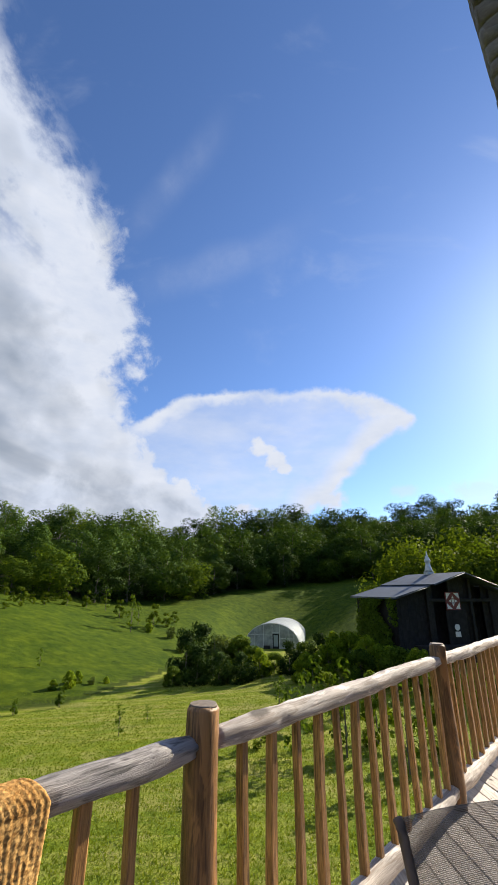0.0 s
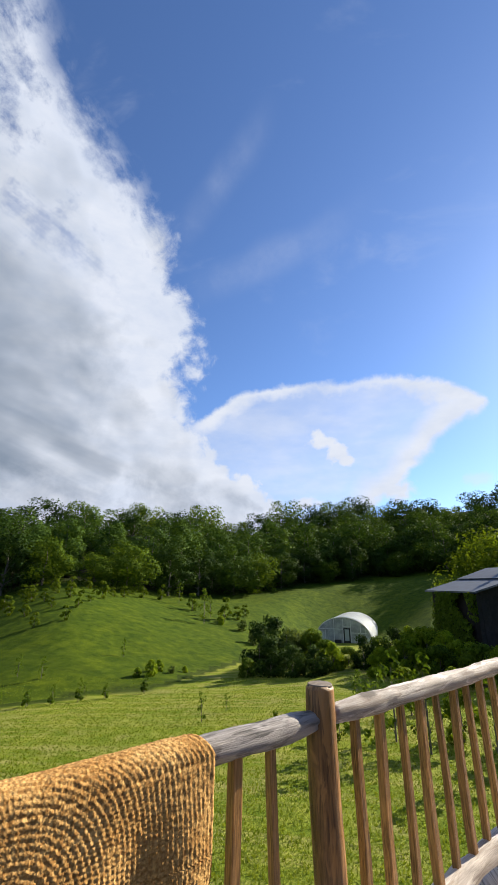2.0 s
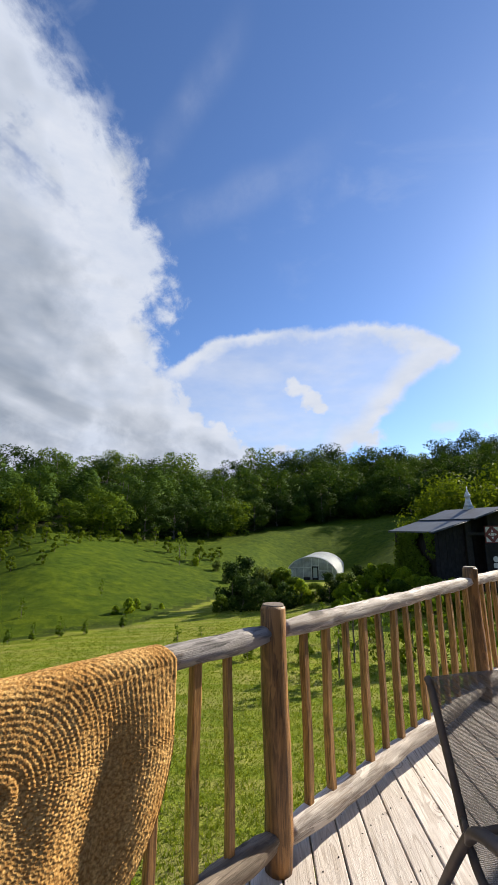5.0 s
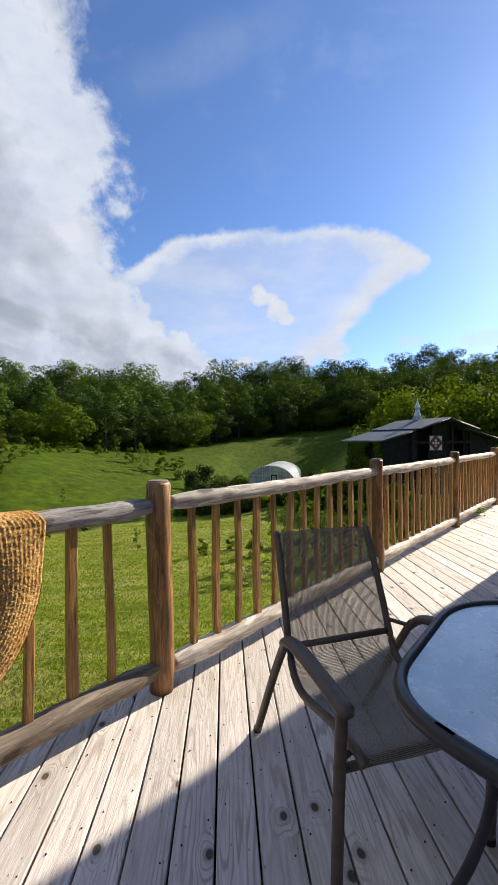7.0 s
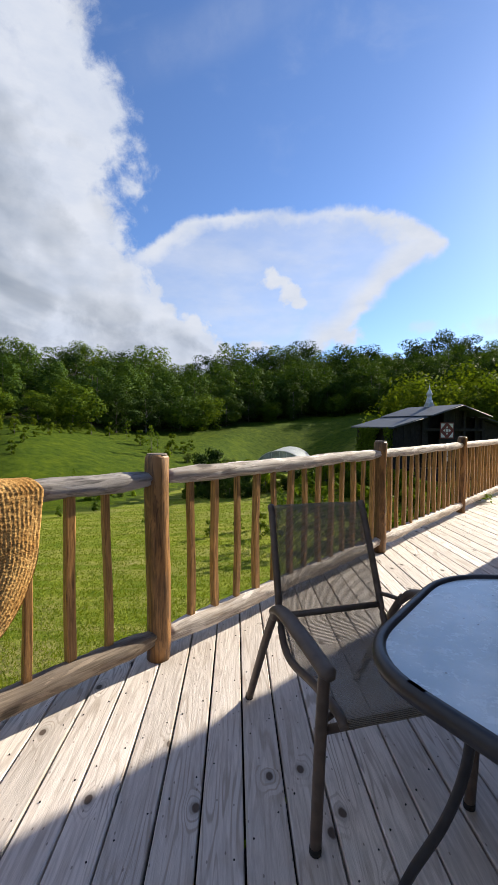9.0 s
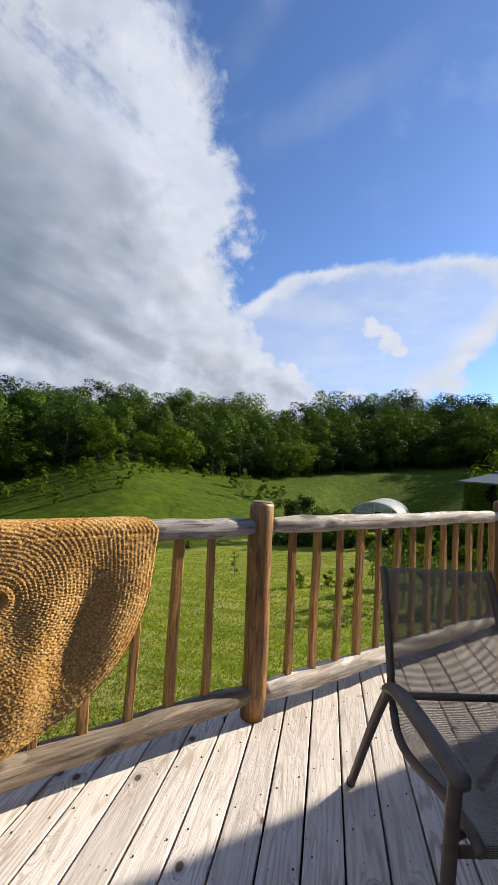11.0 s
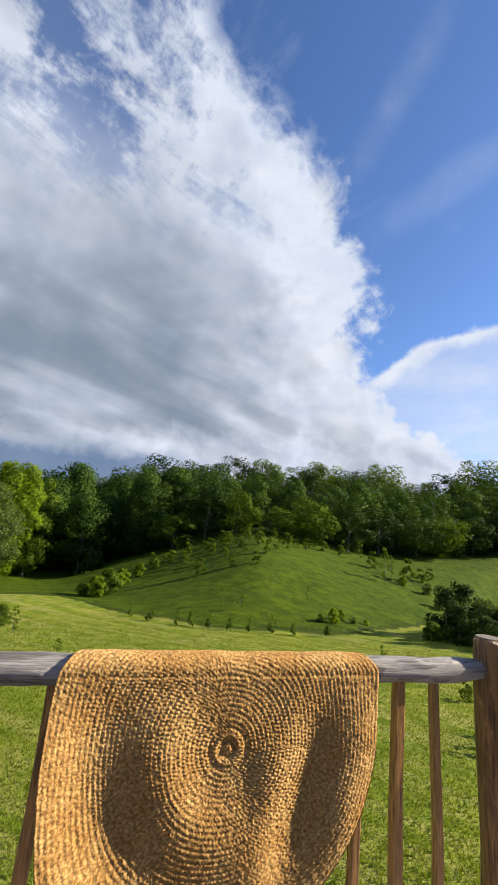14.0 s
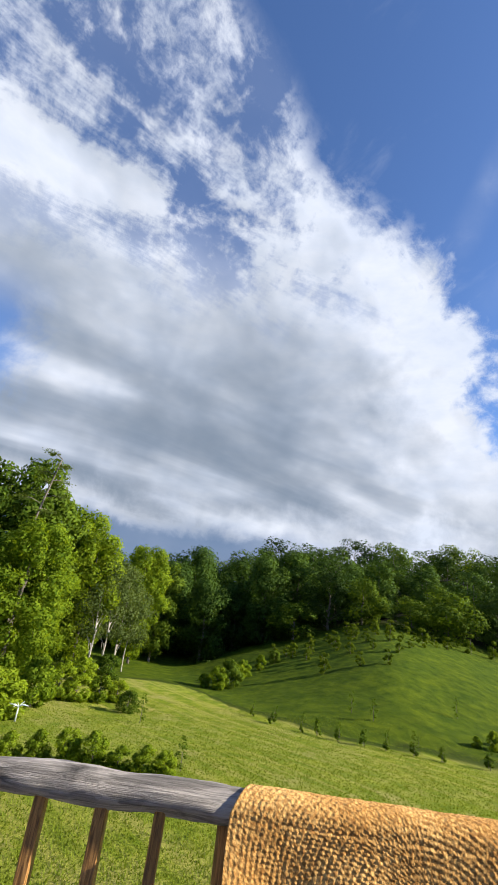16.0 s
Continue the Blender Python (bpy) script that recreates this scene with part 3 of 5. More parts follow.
def slope_at(az):
    """Foot, crest and height, smoothly between the rows."""
    for i in range(len(SLOPES) - 1):
        a0, a1 = SLOPES[i][0], SLOPES[i + 1][0]
        if a0 <= az <= a1:
            p, q = SLOPES[i], SLOPES[i + 1]
            o, r = SLOPES[max(i - 1, 0)], SLOPES[min(i + 2, len(SLOPES) - 1)]
            f, w = (az - a0) / (a1 - a0), a1 - a0
            out = []
            for k in (1, 2, 3):
                m0 = (q[k] - o[k]) / max(1e-6, q[0] - o[0]) * w
                m1 = (r[k] - p[k]) / max(1e-6, r[0] - p[0]) * w
                out.append((2 * f ** 3 - 3 * f * f + 1) * p[k] + (f ** 3 - 2 * f * f + f) * m0 + (3 * f * f - 2 * f ** 3) * q[k] + (f ** 3 - f * f) * m1)
            return out
    return list(SLOPES[0][1:])


def lawn_height(r):
    return -2.55 - 0.088 * (min(r, 30) - 4) - 0.042 * max(0.0, min(r, 78) - 30)


def ground_height(x, y):
    dx, dy = x - HERE.x, y - HERE.y
    r, az = math.hypot(dx, dy), math.degrees(math.atan2(-dx, dy))
    foot, crest, top = slope_at(az)
    z = lawn_height(r)
    knoll = math.exp(-((x - 13) ** 2 + (y - 35) ** 2) / 190.0)
    z += 2.2 * knoll
    if r > foot:
        f = min(1.0, (r - foot) / (crest - foot))
        f = f * f * (3 - 2 * f) * 0.55 + 0.45 * (1 - (1 - f) ** 2)
        z = z + (top - z) * f
    if r > crest:
        z += (0.145 + 0.07 * min(1.0, max(0.0, (15 - az) / 20)) - 0.085 * min(1.0, max(0.0, (az - 46) / 10)) * min(1.0, max(0.0, (130 - az) / 20))) * (min(r, 330) - crest)
    fade = min(1.0, max(0.0, (r - 6) / 30))
    z += fade * (0.28 * noise.noise(Vector((x * 0.07, y * 0.07, 0.3))) + 0.10 * noise.noise(Vector((x * 0.25, y * 0.25, 1.7))))
    return z


def at_polar(az, r, lift=0.0):
    """A place on the ground, by azimuth to the left and distance."""
    x, y = HERE.x - math.sin(radians(az)) * r, HERE.y + math.cos(radians(az)) * r
    return Vector((x, y, ground_height(x, y) + lift))


def build_ground():
    radii = [0.0, 1.2, 2.4, 3.6] + [4.5 * 1.042 ** i for i in range(106)] + [420, 600, 900, 1500, 3000]
    azs = [-180 + 6 * i for i in range(23)] + [-42 + 0.75 * i for i in range(184)] + [96 + 6 * i for i in range(14)]
    verts, mown, ground_shade, faces = [], [], [], []
    for r in radii:
        for az in azs:
            x, y = HERE.x - math.sin(radians(az)) * r, HERE.y + math.cos(radians(az)) * r
            verts.append((x, y, ground_height(x, y)))
            foot, crest, top = slope_at(az)
            line = foot + 1.2 * noise.noise(Vector((az * 0.12, 0, 0)))
            mown.append(1.0 if r < line else max(0.0, 1 - (r - line) / 1.0))
            # ground beneath the deck gets the same painted shade as the wood's floor
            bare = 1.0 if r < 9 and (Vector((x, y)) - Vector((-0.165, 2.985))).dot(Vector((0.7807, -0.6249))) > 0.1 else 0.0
            ground_shade.append(max(bare, min(1.0, max(0.0, (r - crest - 3) / 5))))
    n = len(azs)
    for i in range(len(radii) - 1):
        for j in range(n):
            a, b = i * n + j, i * n + (j + 1) % n
            faces.append((a, b, b + n, a + n))
    me = bpy.data.meshes.new("ground")
    me.from_pydata(verts, [], faces)
    for name, data in (("mown", mown), ("ground_shade", ground_shade)):
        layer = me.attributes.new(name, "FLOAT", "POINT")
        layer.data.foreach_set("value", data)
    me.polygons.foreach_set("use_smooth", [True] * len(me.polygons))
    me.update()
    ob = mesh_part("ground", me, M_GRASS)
    tagged(ob, "mown green lawn and grassy hillside under low sun", "lawn", kind="structure")


build_ground()

# ---- deck ----
POST_1 = Vector((-0.165, 2.985))
ALONG = Vector((0.6249, 0.7807))        # the railing's way
INWARD = Vector((0.7807, -0.6249))      # from the railing towards the house
SPAN = 2.635
BOARD_WAY = Vector((-math.sin(radians(6.1)), math.cos(radians(6.1))))
BOARD_SIDE = Vector((BOARD_WAY.y, -BOARD_WAY.x))
PITCH = 0.1435


def on_rail(s, inward=0.0, z=0.0):
    p = POST_1 + ALONG * s + INWARD * inward
    return Vector((p.x, p.y, z))


def build_deck():
    deck = thing("deck_floor", "weathered grey deck boards laid diagonally with dark gaps", "deck", kind="structure")
    joist = bmesh.new()
    turn = Matrix.Rotation(math.atan2(ALONG.y, ALONG.x), 3, "Z")
    for i in range(18):
        mid = on_rail(2.6, 0.14 + 0.3 * i)
        box(17.0, 0.045, 0.36, (mid.x, mid.y, -0.22), rot=turn, bm=joist)
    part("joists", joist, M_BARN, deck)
    rim = box(17.6, 0.04, 0.24, rot=Matrix.Rotation(math.atan2(ALONG.y, ALONG.x), 3, "Z"))
    mid = on_rail(2.6, -0.195, -0.165)
    bmesh.ops.translate(rim, vec=mid, verts=rim.verts)
    part("rim_board", rim, M_RAIL, deck)
    for s in (-5.4, -1.2, 3.0, 7.2, 10.8):
        a = on_rail(s, 0.1)
        low = ground_height(a.x, a.y)
        part("support_post", box(0.14, 0.14, -low - 0.2, (a.x, a.y, (low - 0.25) / 2), 0.008), M_POST, deck)
    for i in range(-42, 76):
        c = 0.026 + PITCH * (i + 0.5)
        half = PITCH / 2 - 0.0040
        base = BOARD_SIDE * c
        poly = [base + BOARD_SIDE * sx * half + BOARD_WAY * sy for sx, sy in ((-1, -9), (1, -9), (1, 22), (-1, 22))]
        poly = clip_half(poly, POST_1 - INWARD * 0.17, -INWARD)
        poly = clip_half(poly, POST_1 + INWARD * 5.6, INWARD) if poly else []
        poly = clip_half(poly, POST_1 - ALONG * 6, -ALONG) if poly else []
        poly = clip_half(poly, POST_1 + ALONG * 11.4, ALONG) if poly else []
        if len(poly) < 3:
            continue
        mid = sum(poly, Vector((0, 0))) / len(poly)
        bm = bmesh.new()
        e = 0.0035
        top, low = [], []
        loc = [Vector(((p - mid).dot(BOARD_WAY), (p - mid).dot(-BOARD_SIDE))) for p in poly]
        ylo, yhi = min(p.y for p in loc), max(p.y for p in loc)
        for p in loc:
            y = p.y + (e if p.y < (ylo + yhi) / 2 else -e)
            top.append(bm.verts.new((p.x, y, 0.0)))
            low.append(bm.verts.new((p.x, p.y, -e)))
        bot = [bm.verts.new((v.co.x, v.co.y, -0.036)) for v in low]
        m = len(loc)
        bm.faces.new(top)
        for ra, rb in ((top, low), (low, bot)):
            for j in range(m):
                bm.faces.new((ra[j], ra[(j + 1) % m], rb[(j + 1) % m], rb[j]))
        bmesh.ops.recalc_face_normals(bm, faces=bm.faces)
        ob = part("board", bm, M_DECK, deck)
        rise = 0.0015 * math.sin(i * 2.3)
        ob.matrix_basis = Matrix(((BOARD_WAY.x, -BOARD_SIDE.x, 0, mid.x), (BOARD_WAY.y, -BOARD_SIDE.y, 0, mid.y), (0, 0, 1, rise - 0.001), (0, 0, 0, 1)))

    nails = bmesh.new()
    for i in range(-16, 30):
        for j in range(14):
            for side in (-0.042, 0.042):
                c = BOARD_SIDE * (0.026 + PITCH * (i + 0.5) + side + 0.004 * math.sin(i * 7 + j * 3))
                # where this line of the board crosses the joist
                s = (POST_1 + INWARD * (0.14 + 0.3 * j) - c).dot(INWARD) / BOARD_WAY.dot(INWARD)
                p = c + BOARD_WAY * (s + 0.006 * math.sin(i * 5 + j))
                if -3.5 < (p - POST_1).dot(ALONG) < 6.0:
                    r = 0.0032
                    up = [nails.verts.new((p.x + r * math.cos(t * math.pi / 3), p.y + r * math.sin(t * math.pi / 3), 0.0016)) for t in range(6)]
                    lo = [nails.verts.new((v.co.x, v.co.y, -0.004)) for v in up]
                    nails.faces.new(up)
                    for t in range(6):
                        nails.faces.new((up[t - 1], lo[t - 1], lo[t], up[t]))
    part("nails", nails, M_BLACK, deck, "dark nail heads in the boards")


build_deck()

# ---- railing ----
POST_R = 0.064


def log_line(a, b, n, jitter, seed):
    pts = []
    for i in range(n + 1):
        f = i / n
        p = Vector(a).lerp(Vector(b), f)
        p += Vector((noise.noise(Vector((seed, f * 3.1, 0))), noise.noise(Vector((seed, f * 3.1, 5))), noise.noise(Vector((seed, f * 3.3, 9))))) * jitter
        pts.append(p)
    return pts


def taper(n, r, ends, seed):
    out = []
    for i in range(n + 1):
        f = i / n
        edge = min(f, 1 - f) * n
        k = ends + (1 - ends) * min(1.0, edge / 4.5)
        out.append(r * k * (1 + 0.05 * noise.noise(Vector((f * 4, seed, 0)))))
    return out


def baluster(pts, rad, seed):
    """A hewn square stick with its edges taken off, its flats along the railing."""
    bm = bmesh.new()
    rings = []
    for i, (p, r) in enumerate(zip(pts, rad)):
        ring = []
        for q in range(4):
            for turn in (-0.66, 0.66):
                a = q * math.pi / 2 + turn
                k = 0.90 / math.cos(turn) * (1 + 0.05 * noise.noise(Vector((q * 3.1 + seed, i * 0.7, turn))))
                o = ALONG * math.cos(a) + INWARD * math.sin(a)
                ring.append(bm.verts.new((p.x + o.x * r * k, p.y + o.y * r * k, p.z)))
        rings.append(ring)
    for a, b in zip(rings, rings[1:]):
        for j in range(8):
            bm.faces.new((a[j], a[(j + 1) % 8], b[(j + 1) % 8], b[j]))
    bm.faces.new(rings[0])
    bm.faces.new(rings[-1][::-1])
    bmesh.ops.recalc_face_normals(bm, faces=bm.faces)
    return bm


def build_railing():
    railing = thing("deck_railing", "rustic log railing with grey rails and brown posts", "railing")
    for i in range(-2, 5):
        base = on_rail(i * SPAN)
        h = 1.11 + 0.008 * math.sin(i * 3)
        pts = [base + Vector((0.006 * math.sin(i + z * 5), 0.006 * math.cos(i * 2 + z * 4), z)) for z in (0.0, 0.12, 0.3, 0.5, 0.7, 0.9, h - 0.022, h - 0.006)]
        rad = [POST_R * 0.98, POST_R * 1.02, POST_R, POST_R * 1.02, POST_R * 1.0, POST_R * 1.02, POST_R, POST_R * 0.86]
        bm = sweep(pts, rad, 16, wobble=0.06, seed=i + 9, hewn=0.10)
        post = part("post", bm, M_POST, railing)
        cap = sweep([pts[-1] + Vector((0, 0, -0.003)), pts[-1] + Vector((0, 0, 0.006))], [POST_R * 0.87, POST_R * 0.80], 16, wobble=0.05, seed=i + 9)
        part("post_cap", cap, M_ENDGRAIN, post, "weathered grey end grain on the post")
    for i in range(-2, 4):
        lo, hi = i * SPAN, (i + 1) * SPAN
        left = i < 0
        for name, z, r, off in (("top_rail", 0.982, 0.048, 0.0), ("bottom_rail", 0.112 if not left else 0.125, 0.056, 0.005)):
            n = 64
            pts = log_line((0.045, -off, z), (SPAN - 0.045, -off, z), n, 0.009, i * 3.7 + z)
            mat = M_RAIL if not left else M_RAIL_LOW if name == "bottom_rail" else M_RAIL_SHADED
            rail = part(name, sweep(pts, taper(n, r, 0.74, i + z), 20, wobble=0.12, seed=i * 2 + z, hewn=0.30), mat, railing)
            o = on_rail(lo)
            rail.matrix_basis = Matrix(((ALONG.x, -INWARD.x, 0, o.x), (ALONG.y, -INWARD.y, 0, o.y), (0, 0, 1, 0), (0, 0, 0, 1)))
        count = 13
        gap, first = (0.187, 0.29) if left else (0.187, 0.225)
        for j in range(count):
            s = (hi - first - gap * j) if left else (lo + first + gap * j)
            if s < lo + 0.12 or s > hi - 0.12:
                continue
            lean = 0.008 * math.sin(j * 4.1 + i)
            w = 0.0205 * (1 + 0.12 * math.sin(j * 2.7 + i * 1.3))
            a, b = on_rail(s, 0.0, 0.14), on_rail(s + lean, 0.0, 0.962)
            d = (b - a)
            pts = [a + d * f + Vector((0.004 * math.sin(j * 3 + f * 5), 0.004 * math.cos(j * 5 + f * 4), 0)) for f in (0, 0.03, 0.2, 0.4, 0.6, 0.8, 0.97, 1)]
            rad = [w * 0.9, w * 1.05, w * 1.08, w * 1.05, w, w * 1.03, w, w * 0.85]
            part("spindle", baluster(pts, rad, j + i * 13), M_SPINDLE, railing)


build_railing()

# ---- chimney and house ----
CHIM_WAY, CHIM_SIDE = ALONG, INWARD
CHIM = Vector((1.674, 3.089))            # its corner nearest to the railing and the table
CHIM_TURN = math.atan2(INWARD.y, INWARD.x)


def build_chimney():
    chimney = thing("stone_chimney", "tall chimney of rough stacked field stone on the deck", "chimney")
    w, d, h = 1.95, 0.95, 7.5
    core = bmesh.new()
    mid = CHIM + CHIM_WAY * d / 2 + CHIM_SIDE * (w / 2 + 0.03)
    turn = Matrix.Rotation(CHIM_TURN, 3, "Z")
    box(w - 0.05, d - 0.05, h + 1.5, (mid.x, mid.y, h / 2 - 0.75), rot=turn, bm=core)
    part("core", core, M_MORTAR, chimney, "pale mortar between the stones")
    rng = random.Random(5)
    z = 0.0
    shapes = []
    for v in range(7):
        bm = bmesh.new()
        bmesh.ops.create_cube(bm, size=1.0)
        bmesh.ops.bevel(bm, geom=bm.edges[:], offset=0.13, segments=1, affect="EDGES")
        for vert in bm.verts:
            vert.co += Vector((rng.uniform(-1, 1), rng.uniform(-1, 1), rng.uniform(-1, 1))) * 0.035
        smooth(bm)
        me = bpy.data.meshes.new("stone")
        bm.to_mesh(me)
        bm.free()
        me.materials.append(M_STONE)
        shapes.append(me)
    while z < h:
        rise = rng.uniform(0.13, 0.30)
        for face, length in (("rail", d), ("near", w)):
            s = 0.0
            while s < length - 0.02:
                run = min(rng.uniform(0.2, 0.48), length - s)
                if length - s - run < 0.12:
                    run = length - s
                depth = rng.uniform(0.12, 0.17)
                out = rng.uniform(-0.012, 0.012) + (0.012 if z < 0.5 else 0)
                if face == "rail":
                    p = CHIM + CHIM_WAY * (s + run / 2) + CHIM_SIDE * (depth / 2 - out)
                    size = (depth, run - 0.018)
                else:
                    p = CHIM + CHIM_SIDE * (s + run / 2) + CHIM_WAY * (depth / 2 - out)
                    size = (run - 0.018, depth)
                ob = mesh_part("stone", rng.choice(shapes), M_STONE, chimney)
                ob.matrix_basis = Matrix.Translation((p.x, p.y, z + rise / 2)) @ Matrix.Rotation(CHIM_TURN + rng.uniform(-0.03, 0.03), 4, "Z") @ Matrix.Diagonal((size[0], size[1], rise - 0.016, 1))
                s += run
        z += rise


def build_house():
    house = thing("wall_house_unseen", "unseen brown wooden house wall placed to shade the deck", "wall", kind="structure")
    # unseen walls, placed and sized so that they cast the deck's shadow
    for p, q, courses in ((on_rail(11.0, 2.2), on_rail(4.75, 1.165), 25), (on_rail(4.75, 1.165), on_rail(4.75, 3.35), 25), (on_rail(4.75, 3.35), on_rail(-5.8, 3.35), 13)):
        d = (q - p)
        turn = Matrix.Rotation(math.atan2(d.y, d.x), 3, "Z")
        for i in range(courses):
            m = (p + q) / 2
            part("log_course", box(d.length + 0.2, 0.22, 0.205, (m.x, m.y, -0.1 + 0.21 * i), 0.03, turn), M_SIDING, house)


build_chimney()
build_house()

# ---- rug over the railing ----


def build_rug():
    """A round braided rug, its middle on the inner side, its upper part bent over the top rail."""
    rings, segs, big_r, pitch = 38, 720, 0.565, 0.565 / 38
    sub = 4
    top_z, hang, bend = 1.036, 0.205, 0.061
    rail_in = bend + 0.004

    def bump(x, at, wide):
        return math.exp(-((x - at) / wide) ** 2)

    def fold(u, v):
        """How far the cloth stands out, for a place on the hanging side."""
        down = min(1.0, max(0.0, (hang + 0.02 - v) / 0.24))
        down = down * down * (3 - 2 * down)
        rho = math.hypot(u, v)
        # the near half buckles in rings: a curled rim, a trough, a ridge round the middle
        left = 1 / (1 + math.exp((u + 0.05 + 0.35 * v) / 0.06))
        h = left * (0.046 * bump(rho, 0.60, 0.13) - 0.010 * bump(rho, 0.42, 0.09) + 0.024 * bump(rho, 0.22, 0.10))
        # the far half hangs in two slanting pleats
        w = u - 0.36 * v
        right = 1 - left
        h += right * (0.009 * bump(w, 0.185, 0.07) - 0.009 * bump(w, 0.31, 0.06) + 0.026 * bump(w, 0.47, 0.10))
        h -= 0.006 * bump(u, 0.07, 0.05) * bump(v, -0.08, 0.10)
        h += 0.012 * bump(v, -0.46, 0.16)
        # the upper part, where the bend of the rail ends: shallow dents
        h += 0.010 * noise.noise(Vector((u * 5, v * 4, 3.0)))
        return h * down

    def place(rho, th, lift):
        u, v = rho * math.cos(th), rho * math.sin(th)
        if v > 0:
            u *= 1 + (0.15 if u > 0 else 0.08) * min(1.0, v / 0.22) ** 2
        if u > 0:
            u *= 1 - 0.05 * min(1.0, max(0.0, 0.10 - v) / 0.25) * min(1.0, u / 0.3)
        if v < 0:
            u -= 0.45 * v * v
            v *= 0.88
        if v < hang:
            out, z = rail_in + lift + fold(u, v) + 0.19 * (hang - v), top_z - bend - (hang - v)
            p = (u, out, z)
        elif v < hang + math.pi * bend:
            a = (v - hang) / bend
            r = bend + lift + fold(u, hang) * (1 - a / math.pi)
            p = (u, r * math.cos(a), top_z - bend + r * math.sin(a) + 0.004 * noise.noise(Vector((u * 6, 0, 7))))
        else:
            p = (u, -rail_in - lift, top_z - bend - (v - hang - math.pi * bend))
        return p

    verts, uvs, faces = [], [], []
    rows = rings * sub
    for side in (1, 0):
        for i in range(0, rows + 1, 1 if side else sub):
            for j in range(segs):
                th = 2 * math.pi * j / segs
                rho = big_r * i / rows + (pitch * (j / segs) if 0 < i < rows else 0) * 0.9
                f = (i / sub) % 1.0
                ridge = abs(math.sin(math.pi * f)) ** 0.7
                q = Vector((math.cos(th) * rho, math.sin(th) * rho, 0))
                knot = math.cos(th * max(6, round(2 * math.pi * rho / 0.0120)) + (int(i / sub) ** 2 * 1.7) % 6.28)
                lift = 0.0025 * ridge * (0.80 + 0.45 * knot) * (1 + 0.5 * noise.noise(q * 22)) + 0.0018 * noise.noise(q * 70)
                lift += 0.0042 * math.cos(2 * math.pi * rho / 0.044) * math.exp(-(rho / 0.06) ** 2)
                wave = 1 + 0.012 * noise.noise(Vector((math.cos(th) * 2, math.sin(th) * 2, 1)))
                verts.append(place(min(rho, big_r) * wave, th, (lift + 0.004) if side else -0.005))
                uvs.append((rho * math.cos(th), rho * math.sin(th)))
    per = (rows + 1) * segs
    for i in range(rows):
        for j in range(segs):
            a, b = i * segs + j, i * segs + (j + 1) % segs
            faces.append((a, a + segs, b + segs, b))
    # plain back, and the rim that joins it
    for i in range(rings):
        for j in range(segs):
            a, b = per + i * segs + j, per + i * segs + (j + 1) % segs
            faces.append((a, b, b + segs, a + segs))
    for j in range(segs):
        a, b = rows * segs + j, rows * segs + (j + 1) % segs
        c, d = per + rings * segs + j, per + rings * segs + (j + 1) % segs
        faces.append((a, c, d, b))
    me = bpy.data.meshes.new("round_rug")
    me.from_pydata(verts, [], faces)
    layer = me.uv_layers.new(name="UVMap")
    idx = np.empty(len(me.loops), dtype=np.int32)
    me.loops.foreach_get("vertex_index", idx)
    layer.data.foreach_set("uv", np.array(uvs, dtype=np.float32)[idx].ravel())
    me.polygons.foreach_set("use_smooth", [True] * len(me.polygons))
    rug = mesh_part("round_rug", me, M_RUG)
    o = on_rail(-1.205)
    rug.matrix_basis = Matrix(((ALONG.x, INWARD.x, 0, o.x), (ALONG.y, INWARD.y, 0, o.y), (0, 0, 1, 0), (0, 0, 0, 1)))
    tagged(rug, "round braided jute rug in golden tan hung over the railing", "rug")


build_rug()

# ---- chair ----


